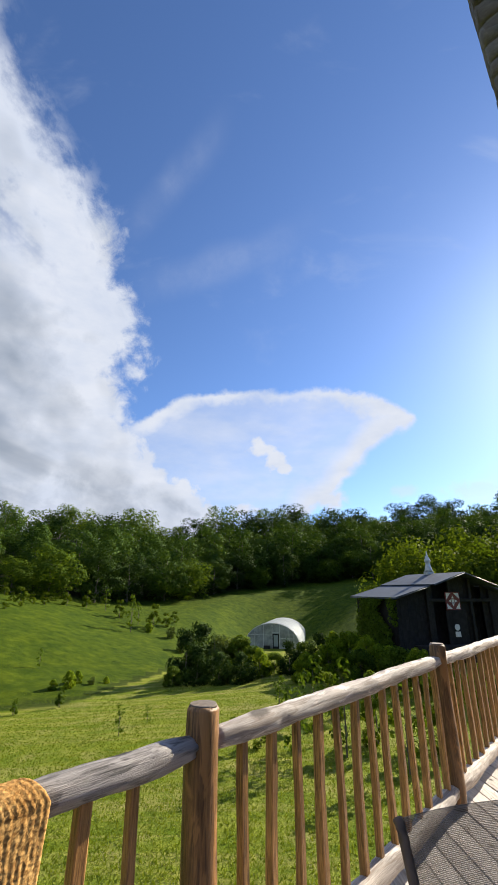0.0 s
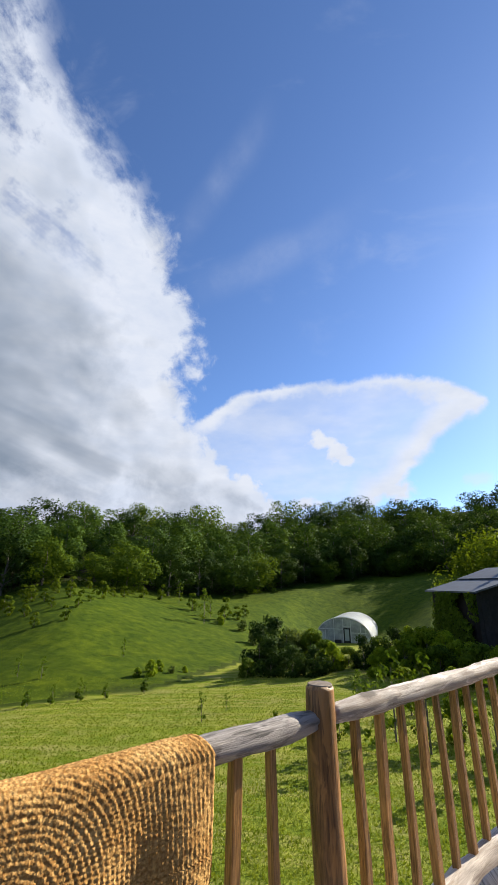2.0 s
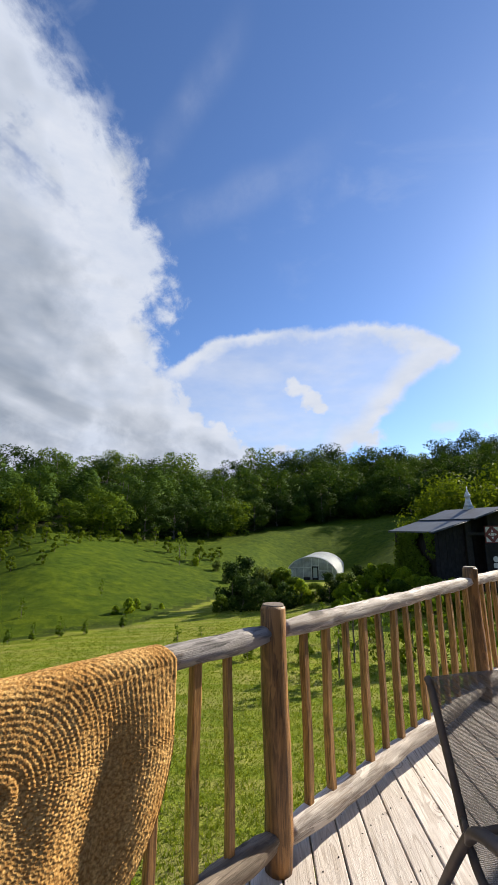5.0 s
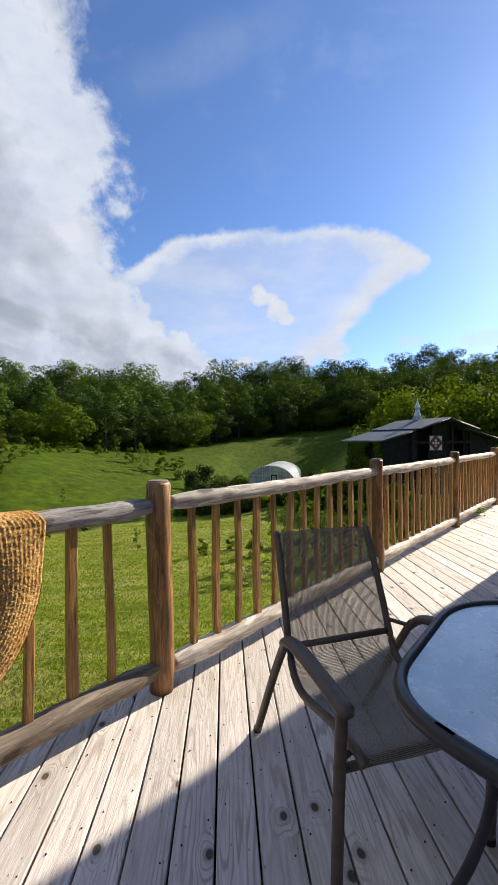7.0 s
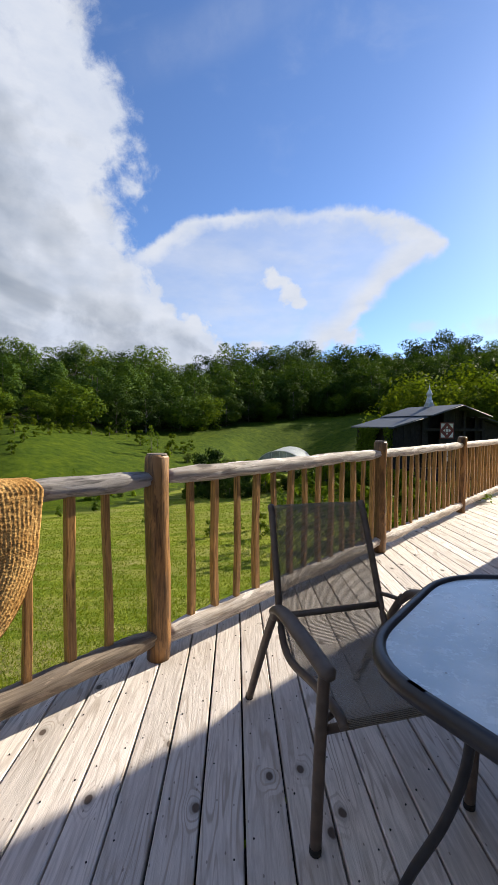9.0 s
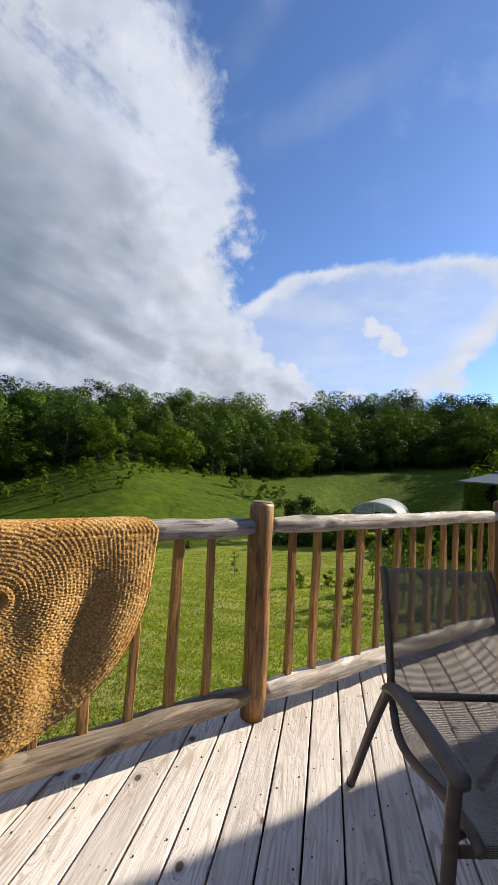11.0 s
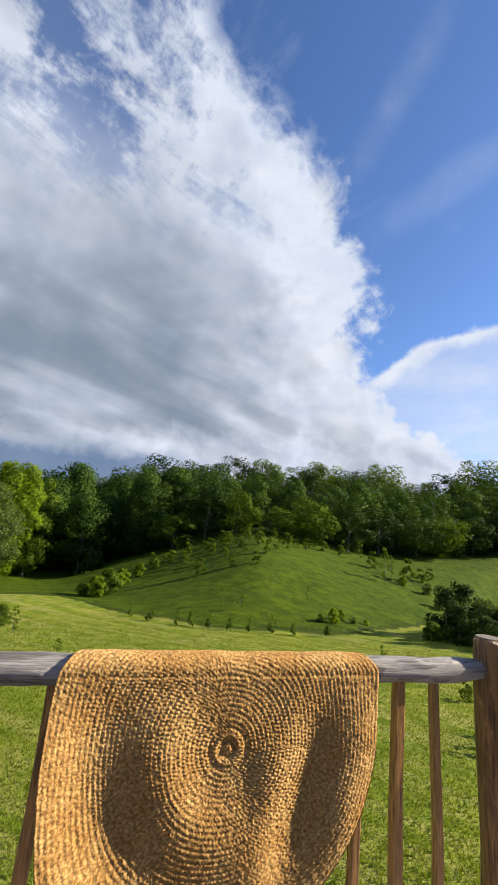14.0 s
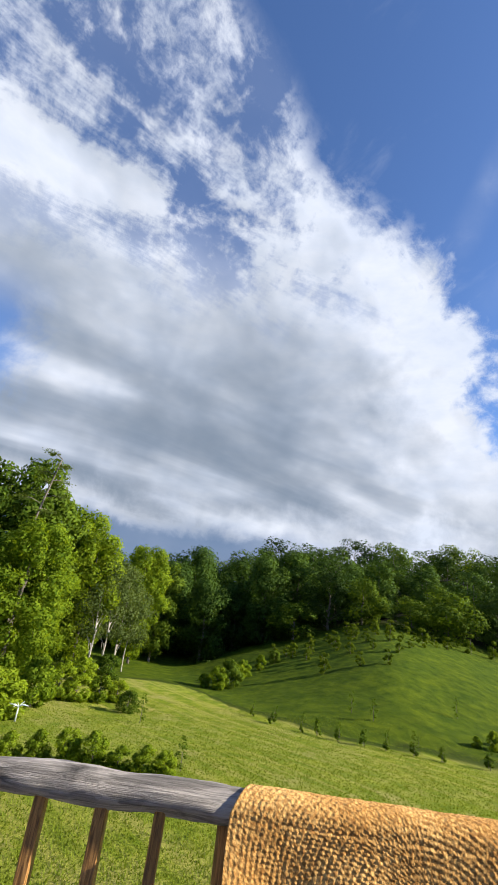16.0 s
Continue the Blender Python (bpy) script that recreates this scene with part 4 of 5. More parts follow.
def build_chair():
    """Local axes: x to the sitter's left, y towards the back, z up; origin at the first front foot."""
    back, right = Vector((-0.339, 0.941)), Vector((0.941, 0.339))
    chair = thing("patio_chair", "bronze metal patio chair with see-through woven sling seat", "chair")
    chair.matrix_basis = Matrix(((right.x, back.x, 0, 0.597), (right.y, back.y, 0, 2.01), (0, 0, 1, 0), (0, 0, 0, 1)))
    wide = 0.556
    for x, s in ((0.0, 1), (wide, -1)):
        leg = curve_through([(x, 0.0, 0.0), (x, -0.015, 0.25), (x, -0.035, 0.50), (x, -0.045, 0.585)], 14)
        part("front_leg", sweep(leg, 0.0165, 10, squash=1.1), M_FRAME, chair)
        part("foot_glide", sweep([(x, 0, 0), (x, 0, 0.022)], 0.0185, 10), M_BLACK, chair)
        arm = curve_through([(x, -0.085, 0.578), (x - 0.004 * s, -0.045, 0.590), (x - 0.012 * s, 0.10, 0.610), (x - 0.012 * s, 0.24, 0.612), (x - 0.008 * s, 0.335, 0.588), (x, 0.390, 0.528)], 24)
        bm = bmesh.new()
        n = len(arm)
        rad = [0.013 + 0.015 * min(1.0, i / 3, (n - 1 - i) / 4) for i in range(n)]
        sweep(arm, rad, 12, bm, squash=0.62)
        part("armrest", bm, M_FRAME, chair)
        rear = curve_through([(x, 0.375, 0.560), (x, 0.42, 0.500), (x, 0.53, 0.33), (x, 0.728, 0.0)], 16)
        part("rear_leg", sweep(rear, 0.0165, 10), M_FRAME, chair)
        part("foot_glide", sweep([(x, 0.728, 0), (x, 0.72, 0.02)], 0.0185, 10), M_BLACK, chair)
    line = curve_through([(0, -0.075, 0.425), (0, -0.03, 0.442), (0, 0.12, 0.428), (0, 0.30, 0.392), (0, 0.395, 0.405), (0, 0.450, 0.480), (0, 0.50, 0.62), (0, 0.56, 0.78), (0, 0.605, 0.895), (0, 0.622, 0.915)], 48)
    x0, x1 = 0.048, wide - 0.048

    def inset(z):
        return 0.012 * max(0.0, (z - 0.5) / 0.4)
    for x, s in ((x0, 1), (x1, -1)):
        part("side_rail", sweep([(x + s * inset(p.z), p.y, p.z) for p in line], 0.0145, 10), M_FRAME, chair)
    part("cross_bar", sweep([(x0, 0.462, 0.50), (x1, 0.462, 0.50)], 0.013, 8), M_FRAME, chair)
    part("cross_bar", sweep([(-0.005, -0.005, 0.375), (wide + 0.005, -0.005, 0.375)], 0.013, 8), M_FRAME, chair)
    for x in (0.0, wide):
        tip = 0.048 if x == 0 else -0.048
        part("bracket", sweep([(x, -0.01, 0.40), (x + tip, -0.01, 0.425)], 0.009, 8), M_FRAME, chair)
        part("bracket", sweep([(x, 0.385, 0.545), (x + tip, 0.470, 0.545)], 0.009, 8), M_FRAME, chair)
    verts, uvs, faces = [], [], []
    cols = 14
    length = 0.0
    for i, p in enumerate(line):
        if i:
            length += (p - line[i - 1]).length
        for j in range(cols + 1):
            f = j / cols
            a, b = x0 + inset(p.z), x1 - inset(p.z)
            sag = 4 * f * (1 - f)
            seat = max(0.0, min(1.0, (0.46 - p.z) / 0.05))
            verts.append((a + (b - a) * f, p.y + 0.018 * sag * (1 - seat), p.z - 0.022 * sag * seat))
            uvs.append((f * 0.44, length))
    for i in range(len(line) - 1):
        for j in range(cols):
            a = i * (cols + 1) + j
            faces.append((a, a + 1, a + cols + 2, a + cols + 1))
    me = bpy.data.meshes.new("sling")
    me.from_pydata(verts, [], faces)
    layer = me.uv_layers.new(name="UVMap")
    idx = np.empty(len(me.loops), dtype=np.int32)
    me.loops.foreach_get("vertex_index", idx)
    layer.data.foreach_set("uv", np.array(uvs, dtype=np.float32)[idx].ravel())
    me.polygons.foreach_set("use_smooth", [True] * len(me.polygons))
    ob = mesh_part("sling", me, M_SLING, chair, "taupe woven mesh sling")
    solid = ob.modifiers.new("thick", "SOLIDIFY")
    solid.thickness = 0.0025


build_chair()

# ---- table ----


def rounded(corners, radius, n=8):
    out = []
    m = len(corners)
    for i, c in enumerate(corners):
        c = Vector(c)
        a = (Vector(corners[i - 1]) - c).normalized()
        b = (Vector(corners[(i + 1) % m]) - c).normalized()
        p, q = c + a * radius, c + b * radius
        for j in range(n + 1):
            f = j / n
            out.append(p * (1 - f) ** 2 + c * 2 * f * (1 - f) + q * f * f)
    return out


def build_table():
    table = thing("patio_table", "patio table with frosted glass top and dark metal rim", "table")
    mid = Vector((1.385, 1.715))
    corners = [Vector(p) - mid for p in ((0.665, 1.755), (1.045, 2.285), (1.72, 2.26), (2.10, 1.70), (1.76, 1.17), (1.08, 1.16))]
    table.matrix_basis = Matrix.Translation((mid.x, mid.y, 0))
    outline = rounded(corners, 0.17)
    z = 0.738
    rim = bmesh.new()
    ring = [Vector((p.x, p.y, z)) for p in outline]
    ring.append(ring[0].copy())
    ring.append(ring[1].copy())
    sweep(ring, 0.0175, 10, rim, caps=False, squash=1.25)
    part("rim", rim, M_TABLE, table)
    glass = bmesh.new()
    top = [glass.verts.new((p.x * 0.987, p.y * 0.987, z + 0.012)) for p in outline]
    low = [glass.verts.new((p.x * 0.987, p.y * 0.987, z + 0.006)) for p in outline]
    glass.faces.new(top)
    glass.faces.new(low[::-1])
    for i in range(len(top)):
        j = (i + 1) % len(top)
        glass.faces.new((top[i], low[i], low[j], top[j]))
    bmesh.ops.recalc_face_normals(glass, faces=glass.faces)
    part("glass_top", glass, M_GLASS, table, "pebbled glass with dust and specks")
    feet = [((0.815, 1.915), (0.965, 1.87)), ((1.36, 2.42), (1.37, 2.10)), ((1.96, 1.56), (1.80, 1.58)), ((1.34, 1.05), (1.36, 1.30))]
    tops = []
    for (fx, fy), (tx, ty) in feet:
        f, t = Vector((fx, fy)) - mid, Vector((tx, ty)) - mid
        o = t + (t.normalized() * 0.05)
        pts = curve_through([(o.x, o.y, 0.725), (t.x, t.y, 0.60), (t.x * 0.97 + f.x * 0.03, t.y * 0.97 + f.y * 0.03, 0.42), (t.x * 0.68 + f.x * 0.32, t.y * 0.68 + f.y * 0.32, 0.25), (t.x * 0.22 + f.x * 0.78, t.y * 0.22 + f.y * 0.78, 0.09), (f.x, f.y, 0.0)], 26)
        part("leg", sweep(pts, 0.0135, 10), M_TABLE, table)
        tops.append(Vector((t.x, t.y, 0.50)))
    for a, b in ((tops[0], tops[2]), (tops[1], tops[3])):
        part("brace", sweep(curve_through([a, a.lerp(b, 0.25) + Vector((0, 0, -0.05)), a.lerp(b, 0.75) + Vector((0, 0, -0.05)), b], 14), 0.011, 8), M_TABLE, table)


build_table()

# ---- foliage ----


def leaf_cards(centers, normals, size, rng, droop=0.3, loose=0.42):
    """Small folded leaves at the given places: vertices and faces."""
    n = len(centers)
    rand = rng.normal(size=(n, 3))
    nor = normals + loose * rand
    nor[:, 2] += droop
    nor /= np.linalg.norm(nor, axis=1, keepdims=True) + 1e-9
    t = np.cross(nor, rng.normal(size=(n, 3)))
    t /= np.linalg.norm(t, axis=1, keepdims=True) + 1e-9
    b = np.cross(nor, t)
    s = (size * rng.uniform(0.6, 1.35, size=(n, 1)))
    fold = nor * s * 0.22
    v = np.stack([centers - t * s, centers + b * s * 0.55 + fold, centers + t * s, centers - b * s * 0.55 + fold], axis=1).reshape(-1, 3)
    i = np.arange(n)[:, None] * 4
    faces = np.concatenate([i + [0, 2, 1], i + [0, 3, 2]], axis=1).reshape(-1, 3)
    return v, faces


def crown_mesh(name, seed, height, width, n, size, mat, low=0.12, shape=1.0, clumps=34, ragged=0.0, lit=0.45):
    """An uneven crown: leaves on the skins of many overlapping clumps."""
    rng = np.random.default_rng(seed)
    cs, rs = [], []
    for _ in range(clumps):
        f = rng.uniform(0, 1)
        z = height * (low + (0.97 - low) * f)
        env = math.sqrt(max(0.06, 1 - ((f - 0.44 / shape) / 0.62) ** 2))
        a, q = rng.uniform(0, 2 * math.pi), math.sqrt(rng.uniform(0.05, 1.0))
        r = width / 2 * env * q * 0.82
        cs.append((r * math.cos(a), r * math.sin(a), z))
        rs.append(width * rng.uniform(0.12, 0.25) * (0.75 + 0.25 * env) * (0.66 if ragged > 0.09 else 1.0))
    cs, rs = np.array(cs), np.array(rs)
    pick = rng.choice(clumps, size=n, p=rs ** 2 / (rs ** 2).sum())
    d = rng.normal(size=(n, 3))
    d /= np.linalg.norm(d, axis=1, keepdims=True)
    rad = rs[pick] * (rng.uniform(0.72, 1.12, size=n) + ragged * np.abs(rng.normal(size=n)) ** 1.5)
    p = cs[pick] + d * rad[:, None] * np.array([1.0, 1.0, 0.85])
    p[:, 2] = np.maximum(p[:, 2], height * low * 0.4)
    v, f = leaf_cards(p, d, size, rng)
    me = bpy.data.meshes.new(name)
    me.from_pydata(v.tolist(), [], f.tolist())
    # leaves of one clump shade together
    whole = p - np.array([0.0, 0.0, height * 0.45])
    whole /= np.linalg.norm(whole, axis=1, keepdims=True) + 1e-6
    turn = d * np.array([1.0, 1.0, 1.1]) + lit * whole + (0.20 + 1.2 * ragged) * rng.normal(size=(n, 3))
    turn /= np.linalg.norm(turn, axis=1, keepdims=True)
    me.polygons.foreach_set("use_smooth", [True] * len(me.polygons))
    me.normals_split_custom_set_from_vertices(np.repeat(turn, 4, axis=0).tolist())
    me.materials.append(mat)
    return me, cs


def trunk_mesh(name, seed, height, r, limbs, mat):
    """A tapered stem; the limbs grow out of its sides."""
    rng = random.Random(seed)
    bm = bmesh.new()
    n, sides = 16, 6
    pts = [Vector((0.03 * height * noise.noise(Vector((seed, z * 0.2, 0))), 0.03 * height * noise.noise(Vector((seed, z * 0.2, 4))), z - 0.3 * min(1.0, height / 8))) for z in np.linspace(0, height * 0.86, n)]
    rings = []
    for i, p in enumerate(pts):
        k = r * (1 - 0.85 * i / (n - 1))
        rings.append([bm.verts.new(p + Vector((math.cos(t * math.pi / 3), math.sin(t * math.pi / 3), 0)) * k) for t in range(sides)])
    quads = {}
    for i in range(n - 1):
        for j in range(sides):
            quads[i, j] = bm.faces.new((rings[i][j], rings[i][(j + 1) % sides], rings[i + 1][(j + 1) % sides], rings[i + 1][j]))
    bm.faces.new(rings[0][::-1])
    bm.faces.new(rings[-1])
    order = sorted(range(len(limbs)), key=lambda i: limbs[i][2])
    for c in [limbs[i] for i in order][::max(1, len(limbs) // 9)]:
        tip = Vector(c)
        i = int(max(0.12, min(0.9, (c[2] / height) * 0.72)) * (n - 1))
        j = int((math.atan2(tip.y - pts[i].y, tip.x - pts[i].x) % (2 * math.pi)) / (math.pi / 3)) % sides
        face = quads.pop((i, j), None)
        if face is None:
            continue
        ring = list(face.verts)
        base = face.calc_center_median()
        bm.faces.remove(face)
        mid = base.lerp(tip, 0.5) + Vector((0, 0, 0.04 * height * rng.uniform(0, 1)))
        shape = [(v.co - base).normalized() for v in ring]
        for p, k in ((base.lerp(mid, 0.25), 0.34), (mid, 0.2), (tip, 0.06)):
            step = [bm.verts.new(p + o * r * k) for o in shape]
            for q in range(4):
                bm.faces.new((ring[q], ring[(q + 1) % 4], step[(q + 1) % 4], step[q]))
            ring = step
        bm.faces.new(ring)
    smooth(bm)
    me = bpy.data.meshes.new(name)
    bm.to_mesh(me)
    bm.free()
    me.materials.append(mat)
    return me


def tree_kind(name, label, category, seed, height, width, n, size, mat, bark, low=0.12, shape=1.0, clumps=34, girth=0.018, ragged=0.0):
    crown, cs = crown_mesh("crown", seed, height, width, n, size, mat, low, shape, clumps, ragged)
    trunk = trunk_mesh("trunk", seed, height, height * girth, [tuple(c) for c in cs], bark)

    def plant(place, scale=1.0, turn=0.0, tall=1.0, label_=label, group=""):
        ob = thing(name, label_, category, group=group)
        ob.matrix_basis = Matrix.Translation(place) @ Matrix.Rotation(turn, 4, "Z") @ Matrix.Diagonal((scale, scale, scale * tall, 1))
        mesh_part("trunk", trunk, None, ob)
        mesh_part("crown", crown, None, ob)
        return ob
    return plant


def build_woods():
    rng = random.Random(11)
    kinds = []
    for i, (h, w, mat, shape, low) in enumerate(((15, 12.5, M_LEAF_WOOD, 1.0, 0.05), (16, 13, M_LEAF_DARK, 0.9, 0.10), (15, 10, M_LEAF_WOOD, 1.0, 0.06), (17, 12, M_LEAF, 0.8, 0.12), (12, 11.5, M_LEAF, 1.1, 0.03), (14, 8.5, M_LEAF_WOOD, 1.1, 0.06))):
        kinds.append(tree_kind("tree", "leafy green woodland tree on the far hillside", "tree", 20 + i, h, w, 4700 if i not in (1, 3) else 4000, 0.28 if i not in (1, 3) else 0.31, mat, M_BARK, low, shape, 26, 0.018, 0.03))
    label = {0: "mid-green broadleaf tree at the wood's edge", 1: "dark green broadleaf tree in the wood", 2: "slender green tree at the wood's edge", 3: "tall dark tree on the wooded ridge", 4: "wide bushy green tree at the wood's edge", 5: "narrow light green tree in the wood"}
    # rows: set back from the crest, spacing, size
    for back, gap, lo, hi, picks in ((4, 5.6, 0.45, 0.75, (0, 2, 4, 4, 1)), (11, 6.4, 0.65, 0.95, (0, 0, 2, 5, 0)), (21, 7.2, 0.70, 1.0, (0, 2, 5, 5, 2)), (34, 7.6, 0.75, 1.0, (0, 2, 5, 5, 2)), (50, 8.2, 0.75, 1.05, (1, 2, 5, 1)), (66, 9.0, 0.8, 1.1, (3, 1, 3, 1))):
        az = -36.0
        while az < 92:
            foot, crest, top = slope_at(az)
            r = crest + back + rng.uniform(-2.5, 2.5)
            i = rng.choice(picks)
            small = 1 - 0.24 * math.exp(-((az - 34) / 13) ** 2)
            kinds[i](at_polar(az, r, -0.2), 1.28 * small * rng.uniform(lo, hi), rng.uniform(0, 6.28), rng.uniform(0.66, 0.90), label[i], "trees of the far wood")
            az += math.degrees(gap / r) * rng.uniform(0.8, 1.25)


def build_near_trees():
    rng = random.Random(4)
    big = tree_kind("tree", "tall leafy tree with bright sunlit foliage beside the lawn", "tree", 51, 17, 9, 17000, 0.19, M_LEAF_LIGHT, M_BARK, 0.10, 0.9, 95, 0.016, 0.10)
    mid = tree_kind("tree", "tall mid-green tree beside the lawn", "tree", 52, 15, 8, 13000, 0.20, M_LEAF, M_BARK, 0.12, 0.9, 80, 0.016, 0.10)
    grey = tree_kind("tree", "grey-green tree with pale bare stems beside the lawn", "tree", 53, 11, 6.0, 4200, 0.13, M_LEAF_GREY, M_BARK_PALE, 0.34, 1.0, 42, 0.010, 0.14)
    for kind, az, r, s, tall in ((mid, 83, 40, 1.0, 1.05), (mid, 79.5, 43, 1.06, 1.10), (mid, 75.2, 46, 0.92, 1.08), (big, 73.2, 48, 0.84, 1.05), (big, 70.6, 45, 0.66, 1.10), (big, 78, 33, 0.62, 1.0), (big, 75.6, 35, 0.50, 1.0), (grey, 68.9, 44, 0.86, 1.0), (grey, 67.4, 46, 0.90, 1.0), (grey, 66.0, 48, 0.86, 1.05), (grey, 64.8, 50, 0.78, 1.0), (mid, 71, 54, 0.80, 1.0), (big, 87, 34, 0.7, 1.0), (big, 64.2, 62, 0.80, 1.1), (mid, 61.8, 68, 0.85, 1.1), (mid, 92, 38, 0.9, 1.1)):
        kind(at_polar(az, r, -0.2), s, rng.uniform(0, 6.28), tall)
    # edge of the wood left of the hill: large round trees
    edge = tree_kind("tree", "large round green tree at the foot of the hill", "tree", 54, 14, 9, 11000, 0.21, M_LEAF_WOOD, M_BARK, 0.03, 1.1, 60, 0.018, 0.05)
    bright = tree_kind("tree", "wide yellow-green tree behind the barn", "tree", 55, 12, 10.5, 7000, 0.25, M_LEAF_WARM, M_BARK, 0.03, 1.1, 60, 0.018, 0.06)
    for az, r, s, tall in ((55.8, 69, 0.86, 0.98), (52.0, 72, 0.72, 0.95), (48.4, 71, 0.90, 1.0), (60.5, 78, 0.95, 1.1), (57.8, 84, 1.1, 1.15), (45.0, 78, 0.9, 1.0)):
        edge(at_polar(az, r, -0.3), s, rng.uniform(0, 6.28), tall)
    # bright trees behind the barn
    for az, r, s, tall in ((-16.0, 62, 0.66, 1.0), (-13.2, 70, 0.55, 1.0), (-19.5, 58, 0.98, 1.0), (-22.5, 54, 0.86, 1.0), (-25.5, 56, 0.95, 1.0), (-28.5, 53, 0.84, 1.0), (-31.5, 55, 0.95, 1.0), (-35, 53, 0.9, 1.0), (-17.0, 66, 1.05, 1.0), (-24, 64, 1.05, 1.0), (-30, 64, 1.05, 1.0)):
        bright(at_polar(az, r, -0.3), s, rng.uniform(0, 6.28), tall)
    # leaning dead-topped pine
    pine = thing("pine_tree", "leaning thin pine with a sparse flat top", "tree")
    base = at_polar(81.6, 36)
    tip = at_polar(77.9, 36)
    tip.z = 10.81
    pts = curve_through([base, base.lerp(tip, 0.35) + Vector((0.2, 0.3, 0)), base.lerp(tip, 0.7) + Vector((0.1, 0.1, 0)), tip], 14)
    part("trunk", sweep(pts, [0.17 - 0.009 * i for i in range(15)], 8), M_BARK, pine)
    g = np.random.default_rng(9)
    # flat sprays of needles on a few bare branches
    tufts = []
    for i in range(11):
        f = 0.70 + 0.03 * i
        a = i * 2.4
        root = base.lerp(tip, f)
        end = root + Vector((math.cos(a), math.sin(a), 0.12)) * (1.7 - 0.9 * (f - 0.70) / 0.3 if i < 8 else 1.25)
        part("branch", sweep([root, root.lerp(end, 0.5) + Vector((0, 0, 0.15)), end], [0.035, 0.025, 0.01], 5), M_BARK, pine)
        tufts += [root.lerp(end, g_) for g_ in ((0.6, 0.8, 1.0) if i > 6 else (0.85, 1.0))]
    n = 60 * len(tufts)
    c = np.repeat(np.array([tuple(q) for q in tufts]), 60, axis=0) + g.normal(size=(n, 3)) * np.array([0.27, 0.27, 0.09])
    v, f = leaf_cards(c, np.tile([0, 0, 1.0], (n, 1)), 0.085, g)
    me = bpy.data.meshes.new("crown")
    me.from_pydata(v.tolist(), [], f.tolist())
    mesh_part("crown", me, M_LEAF_GREY, pine)


def build_shrubs():
    rng = random.Random(8)
    a = tree_kind("shrub", "dense dark green shrub in the bed below the deck", "shrub", 61, 2.6, 3.0, 3800, 0.085, M_LEAF_DARK, M_BARK, 0.02, 1.3, 30, 0.02, 0.11)
    b = tree_kind("shrub", "leafy bright green shrub in the bed below the deck", "shrub", 62, 2.6, 2.6, 3600, 0.095, M_LEAF_LIGHT, M_BARK, 0.02, 1.2, 30, 0.02, 0.11)
    c = tree_kind("shrub", "silvery grey-green shrub in the bed below the deck", "shrub", 63, 2.4, 2.2, 3000, 0.07, M_LEAF_GREY, M_BARK, 0.02, 1.0, 26, 0.02, 0.11)
    d = tree_kind("shrub", "mid-green shrub on the lawn's edge", "shrub", 64, 2.4, 2.8, 3600, 0.09, M_LEAF, M_BARK, 0.02, 1.2, 30, 0.02, 0.11)
    spots = [(10.2, 36, a, 1.15), (8.4, 38, a, 1.35), (6.8, 36, c, 1.35), (5.0, 38, c, 1.2), (3.8, 37, d, 1.1), (2.0, 36, d, 0.75), (8.8, 33, a, 0.85), (6.2, 32.5, a, 0.8), (3.6, 32, a, 0.75), (1.2, 33, b, 0.65), (-0.6, 34, d, 0.66), (-2.4, 33, a, 0.7), (-4.4, 34, d, 0.75), (-6.2, 33, a, 0.85), (-8.0, 33, b, 0.85), (-9.6, 31, b, 0.9), (-11.6, 29, b, 0.9), (-13.4, 28, b, 0.9), (-15.2, 26.5, d, 0.85), (-17.5, 26, b, 0.7), (-7.0, 29, b, 0.75), (-4.2, 29.5, b, 0.7), (-10.8, 27.5, d, 0.7), (11.6, 33, d, 0.5), (-20, 25, d, 0.6), (-23, 24, b, 0.6), (-27.5, 26, a, 1.2), (-30, 27, a, 1.4)]
    for az, r, kind, s in spots:
        kind(at_polar(az, r, -0.1), s, rng.uniform(0, 6.28), rng.uniform(0.85, 1.15), group="shrubs of the garden bed")
    # along the foot of the hill and in the field
    for az, r, kind, s in ((24.8, 33.5, b, 0.26), (23.2, 34, b, 0.36), (22.3, 35.2, b, 0.30), (20.8, 35.0, c, 0.26), (19.2, 36.0, b, 0.2), (53.4, 43, b, 0.72), (52.0, 44, d, 0.86), (51.0, 46.5, b, 0.62), (50.4, 48, b, 0.66), (48.4, 50, b, 0.5), (46.7, 52, d, 0.5), (55.0, 44, b, 0.5), (44.6, 55, b, 0.5), (14.9, 58, b, 0.42), (12.2, 57, c, 0.62), (10.6, 52, c, 0.75), (9.0, 47, c, 0.8)):
        kind(at_polar(az, r, -0.1), s, rng.uniform(0, 6.28), rng.uniform(0.9, 1.2))
    # hedge and brush by the left trees
    for az, r, kind, s in ((75.5, 17.2, b, 0.36), (72.6, 17.0, b, 0.35), (69.6, 16.7, b, 0.37), (66.8, 16.4, b, 0.39), (64.0, 16.2, b, 0.33), (61.2, 16.0, b, 0.37), (58.8, 15.8, b, 0.30), (78.5, 17.4, b, 0.36), (69.5, 31, b, 0.75), (67.0, 31.5, b, 0.7), (65.0, 32, b, 0.62), (71.5, 31, b, 0.8), (63.6, 28.5, d, 0.5), (74, 28, b, 0.9), (77.5, 24, b, 0.95), (81, 23, b, 1.2), (69, 38, b, 0.8), (66.5, 40, d, 0.8)):
        kind(at_polar(az, r, -0.1), s, rng.uniform(0, 6.28), rng.uniform(0.8, 1.1))


